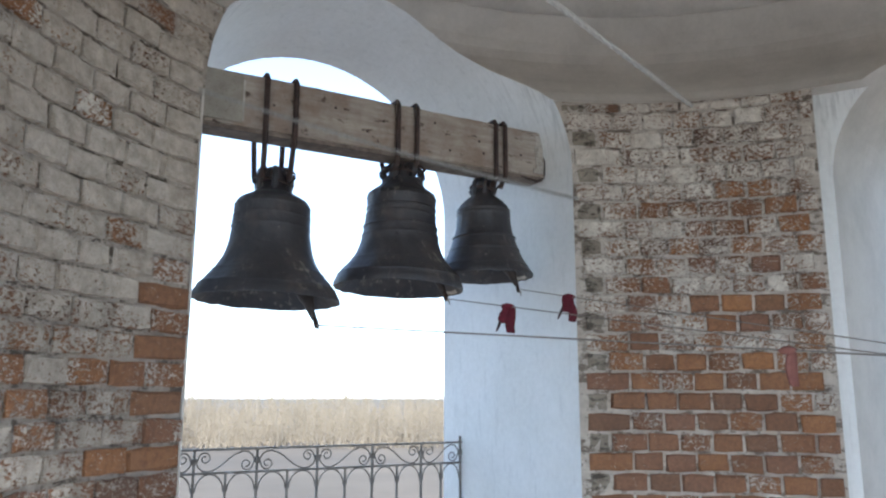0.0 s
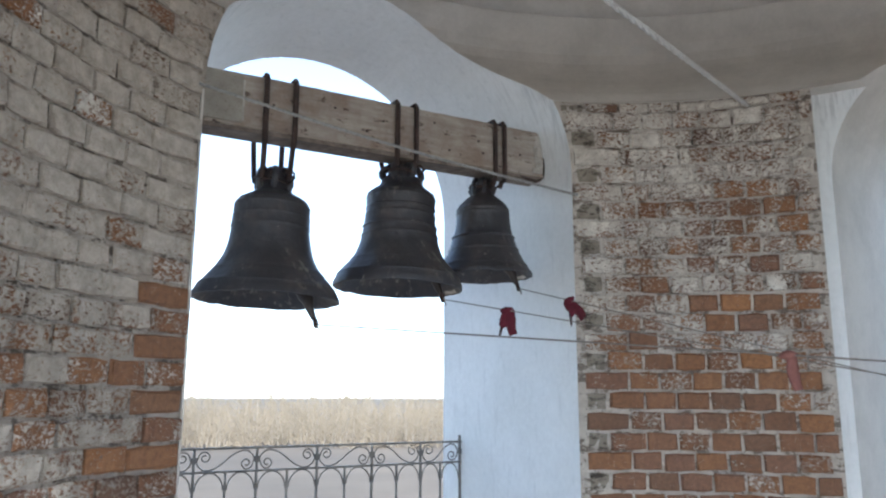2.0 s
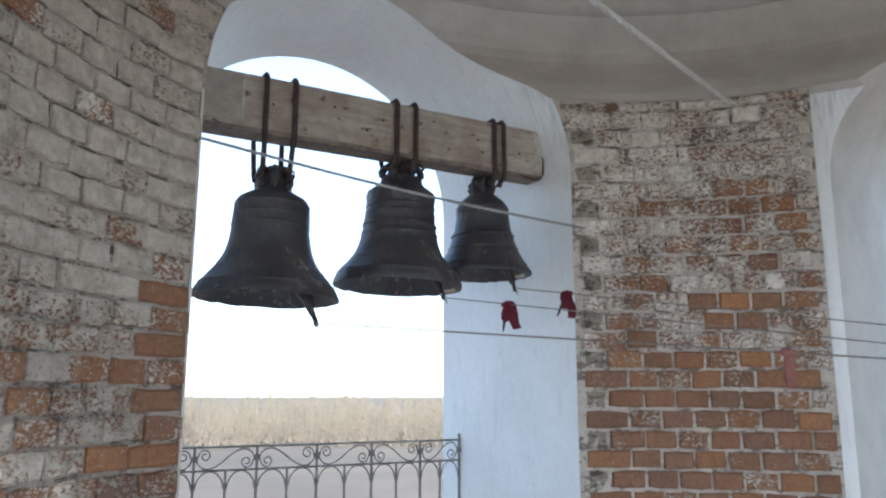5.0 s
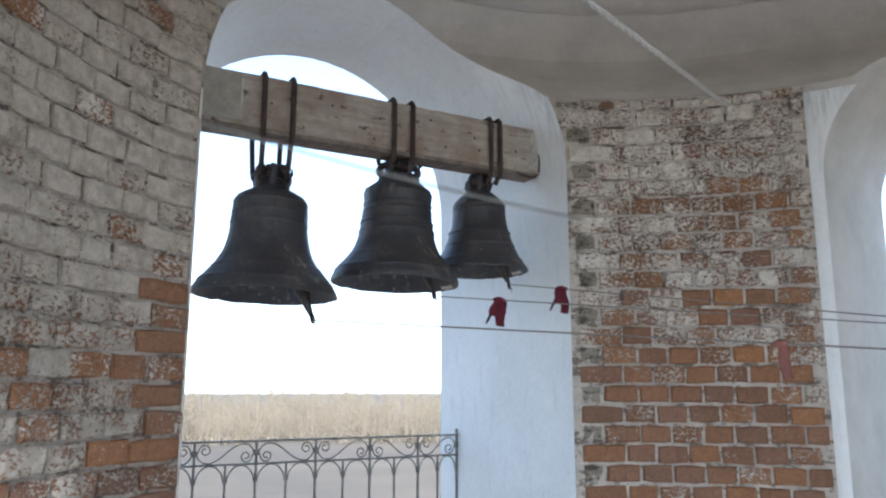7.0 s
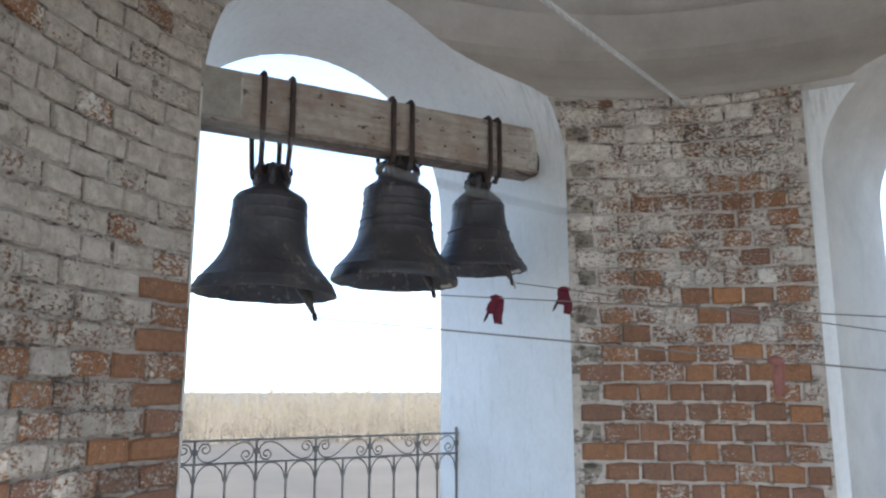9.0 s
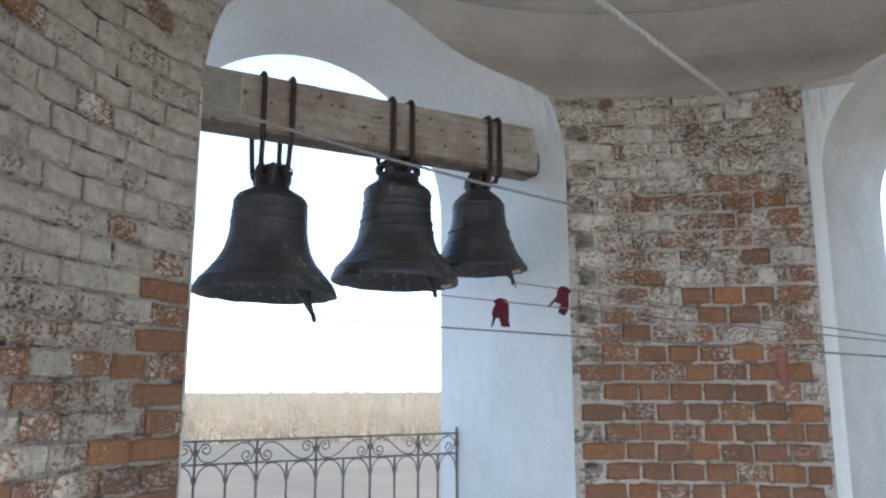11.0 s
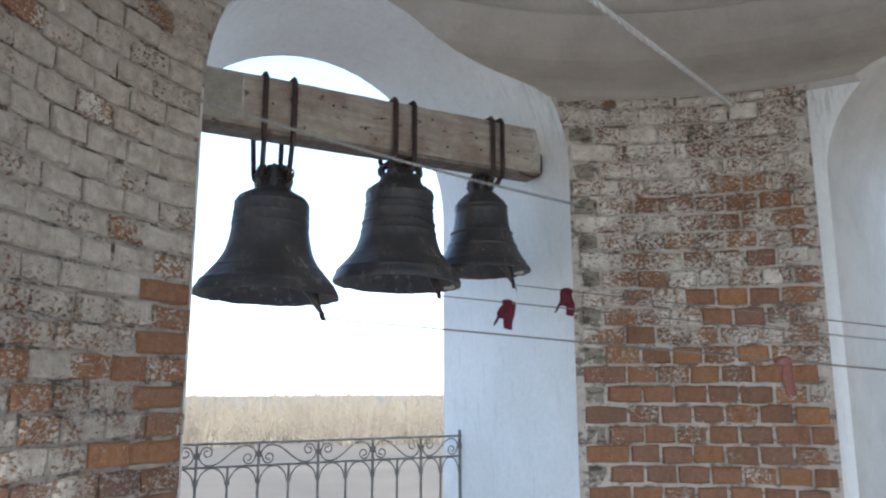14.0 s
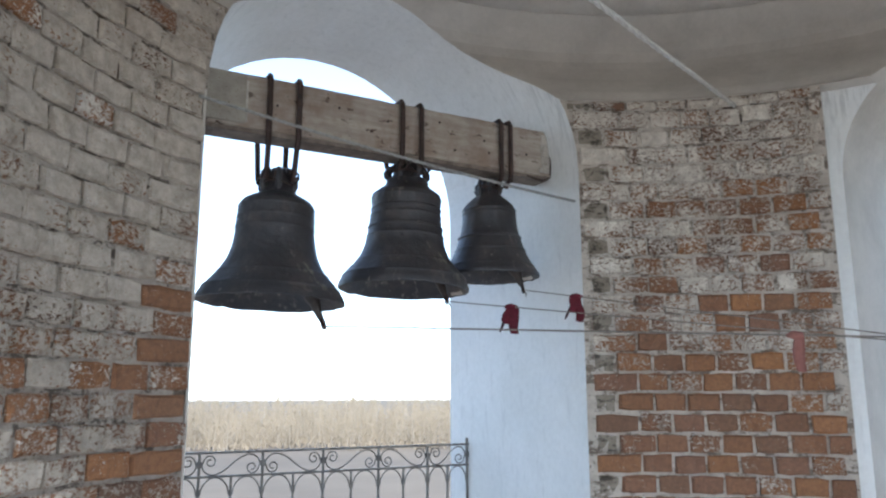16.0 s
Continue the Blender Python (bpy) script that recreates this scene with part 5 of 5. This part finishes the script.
        (7.8, (0.5026, 2.6962, 2.3489), (2.2620, 2.8646, 2.2181)),
        (7.9, (0.5039, 2.6970, 2.3286), (2.2620, 2.8870, 2.2024)),
        (8, (0.4905, 2.6886, 2.5399), (2.2620, 2.7949, 2.3650)),
        (8.1, (0.5039, 2.6970, 2.3303), (2.2620, 2.8641, 2.2030)),
        (8.2, (0.5100, 2.7008, 2.2376), (2.2620, 2.8061, 2.1303)),
        (8.3, (0.5017, 2.6957, 2.3665), (2.2620, 2.8492, 2.2303)),
        (8.4, (0.5007, 2.6950, 2.3827), (2.2620, 2.8572, 2.2429)),
        (8.5, (0.4986, 2.6937, 2.3250), (2.2620, 2.7986, 2.2704)),
        (8.6, (0.4971, 2.6927, 2.4401), (2.2620, 2.8550, 2.2870)),
        (8.7, (0.4981, 2.6934, 2.4256), (2.2620, 2.7984, 2.2755)),
        (8.9, (0.4930, 2.6902, 2.5063), (2.2620, 2.8571, 2.3379)),
        (9, (0.5026, 2.6962, 2.3549), (2.2620, 2.8012, 2.2206)),
        (9.1, (0.5133, 2.7028, 2.1828), (2.2620, 2.8646, 2.0867)),
        (9.2, (0.5003, 2.6947, 2.3901), (2.2620, 2.8001, 2.2478)),
        (9.6, (0.5059, 2.6982, 2.2994), (2.2620, 2.8039, 2.1772)),
        (10, (0.4978, 2.6932, 2.4256), (2.2620, 2.7995, 2.2749)),
        (10.4, (0.5069, 2.6989, 2.2789), (2.2620, 2.8055, 2.1608)),
        (10.8, (0.5002, 2.6947, 2.3839), (2.2620, 2.8018, 2.2421)),
        (11.1, (0.4968, 2.6926, 2.4368), (2.2620, 2.8000, 2.2829)),
        (11.3, (0.4983, 2.6935, 2.5100), (2.2620, 2.8300, 2.3430)),
        (11.4, (0.5065, 2.6986, 2.2807), (2.2620, 2.8372, 2.1617)),
        (11.5, (0.5070, 2.6989, 2.2726), (2.2620, 2.8069, 2.1553)),
        (11.6, (0.4965, 2.6924, 2.4411), (2.2620, 2.8574, 2.2860)),
        (11.7, (0.4946, 2.6912, 2.4724), (2.2620, 2.8651, 2.3103)),
        (11.8, (0.5040, 2.6970, 2.3213), (2.2620, 2.8051, 2.1931)),
        (11.9, (0.5094, 2.7004, 2.2335), (2.2620, 2.8654, 2.1250)),
        (12, (0.4957, 2.6919, 2.4547), (2.2620, 2.7999, 2.2964)),
        (12.1, (0.4999, 2.6945, 2.3847), (2.2620, 2.8512, 2.2424)),
        (12.2, (0.5074, 2.6992, 2.2657), (2.2620, 2.8080, 2.1499)),
        (12.3, (0.4990, 2.6940, 2.3976), (2.2620, 2.8601, 2.2526)),
        (12.4, (0.4943, 2.6910, 2.4716), (2.2620, 2.8664, 2.3105)),
        (12.5, (0.5011, 2.6952, 2.3669), (2.2620, 2.8047, 2.2285)),
        (12.6, (0.4878, 2.6870, 2.5682), (2.2620, 2.8636, 2.3867)),
        (12.7, (0.4928, 2.6901, 2.4918), (2.2620, 2.8497, 2.3268)),
        (12.8, (0.4935, 2.6905, 2.4829), (2.2620, 2.8022, 2.3193)),
        (12.9, (0.4918, 2.6894, 2.5018), (2.2620, 2.8506, 2.3358)),
        (13, (0.4924, 2.6898, 2.4969), (2.2620, 2.8031, 2.3309)),
        (13.1, (0.4909, 2.6889, 2.5214), (2.2620, 2.8610, 2.3500)),
        (13.2, (0.4920, 2.6896, 2.4968), (2.2620, 2.8060, 2.3322)),
        (13.3, (0.5026, 2.6961, 2.3018), (2.2620, 2.8636, 2.1851)),
        (13.4, (0.5026, 2.6961, 2.3026), (2.2620, 2.8651, 2.1858)),
        (13.5, (0.4930, 2.6902, 2.4719), (2.2620, 2.8113, 2.3150)),
        (13.6, (0.4955, 2.6917, 2.4248), (2.2620, 2.8641, 2.2791)),
        (13.7, (0.4991, 2.6940, 2.3560), (2.2620, 2.8691, 2.2273)),
        (13.8, (0.5071, 2.6989, 2.2282), (2.2620, 2.8284, 2.1282)),
        (13.9, (0.4925, 2.6899, 2.4668), (2.2620, 2.8694, 2.3129)),
        (14, (0.4946, 2.6912, 2.4158), (2.2620, 2.8252, 2.2765)),
        (14.1, (0.4963, 2.6922, 2.3674), (2.2620, 2.8700, 2.2413)),
        (14.2, (0.5048, 2.6975, 2.2324), (2.2620, 2.8393, 2.1360)),
        (14.3, (0.4869, 2.6864, 2.4449), (2.2620, 2.8643, 2.3119)),
        (14.4, (0.4891, 2.6878, 2.4201), (2.2620, 2.8687, 2.2912)),
        (14.5, (0.4962, 2.6922, 2.4100), (2.2620, 2.8447, 2.2216)),
        (14.6, (0.4969, 2.6926, 2.3161), (2.2620, 2.8719, 2.2071)),
        (14.7, (0.4869, 2.6864, 2.4381), (2.2620, 2.8664, 2.3075)),
        (14.8, (0.4914, 2.6892, 2.3709), (2.2620, 2.8553, 2.2544)),
        (14.9, (0.4902, 2.6884, 2.3763), (2.2620, 2.8727, 2.2606)),
        (15, (0.4872, 2.6865, 2.4090), (2.2620, 2.8618, 2.2881)),
        (15.1, (0.4952, 2.6916, 2.2712), (2.2620, 2.8550, 2.1816)),
        (15.2, (0.4905, 2.6886, 2.3372), (2.2620, 2.8728, 2.2348)),
        (15.3, (0.4851, 2.6852, 2.4155), (2.2620, 2.8610, 2.3011)),
        (15.4, (0.4966, 2.6924, 2.2337), (2.2620, 2.8731, 2.1527)),
        (15.5, (0.4966, 2.6924, 2.2126), (2.2620, 2.8901, 2.1405)),
        (15.7, (0.4863, 2.6860, 2.3964), (2.2620, 2.8590, 2.2855)),
        (15.8, (0.4855, 2.6854, 2.3796), (2.2620, 2.8921, 2.2785)),
        (15.9, (0.4856, 2.6855, 2.4074), (2.2620, 2.8648, 2.2945)),
        (16, (0.4817, 2.6830, 2.4346), (2.2620, 2.8957, 2.3256)),
    ]])
    walk(CEILING_ROPE, [(t, aim(a, b)) for t, a, b in [
        (0, (2.7707, 2.5639, 2.7929), (1.4823, 1.9774, 2.7233)),
        (0.5, (2.8452, 2.5004, 2.7862), (1.5377, 1.9333, 2.7183)),
        (1, (2.7707, 2.5638, 2.7934), (1.4799, 1.9736, 2.7223)),
        (1.5, (2.9457, 2.4039, 2.7724), (1.6169, 1.8684, 2.7087)),
        (2, (2.9619, 2.3870, 2.7694), (1.6304, 1.8568, 2.7066)),
        (2.5, (2.9690, 2.3794, 2.7678), (1.6361, 1.8517, 2.7054)),
        (3, (2.9604, 2.3886, 2.7689), (1.6284, 1.8579, 2.7058)),
        (3.5, (2.9463, 2.4033, 2.7710), (1.6167, 1.8676, 2.7071)),
        (4, (2.9268, 2.4232, 2.7740), (1.6008, 1.8804, 2.7091)),
        (4.6, (2.8111, 2.5303, 2.7855), (1.5050, 1.9446, 2.7142)),
        (5.2, (2.9555, 2.3937, 2.7640), (1.6149, 1.8512, 2.6991)),
        (5.8, (2.8788, 2.4696, 2.7723), (1.5482, 1.8944, 2.7020)),
        (6.5, (3.0013, 2.3442, 2.7500), (1.6427, 1.8087, 2.6866)),
        (7, (2.9200, 2.4300, 2.7601), (1.5752, 1.8570, 2.6909)),
        (7.5, (2.9608, 2.3881, 2.7510), (1.6080, 1.8266, 2.6845)),
        (8, (3.0048, 2.3402, 2.7410), (1.6438, 1.7956, 2.6781)),
        (8.5, (2.9184, 2.4315, 2.7541), (1.5717, 1.8533, 2.6853)),
        (9, (2.7802, 2.5561, 2.7694), (1.4647, 1.9338, 2.6953)),
        (9.6, (2.9269, 2.4230, 2.7515), (1.5790, 1.8490, 2.6850)),
        (10.2, (2.8323, 2.5119, 2.7633), (1.5045, 1.9055, 2.6921)),
        (10.9, (2.9621, 2.3868, 2.7447), (1.6081, 1.8265, 2.6815)),
        (11.5, (2.9265, 2.4235, 2.7499), (1.5791, 1.8496, 2.6847)),
        (12, (2.8820, 2.4667, 2.7560), (1.5439, 1.8771, 2.6884)),
        (12.5, (2.9612, 2.3877, 2.7435), (1.6087, 1.8281, 2.6814)),
        (13, (2.9419, 2.4078, 2.7466), (1.5943, 1.8427, 2.6832)),
        (13.5, (2.9555, 2.3937, 2.7450), (1.6098, 1.8373, 2.6833)),
        (14, (2.9277, 2.4222, 2.7509), (1.5934, 1.8608, 2.6893)),
        (14.5, (2.9998, 2.3458, 2.7404), (1.6610, 1.8202, 2.6864)),
        (15, (2.8934, 2.4558, 2.7609), (1.5817, 1.9002, 2.7031)),
        (15.5, (2.8822, 2.4664, 2.7652), (1.5826, 1.9186, 2.7112)),
        (16, (2.8915, 2.4577, 2.7671), (1.6000, 1.9242, 2.7171)),
    ]])


motions()
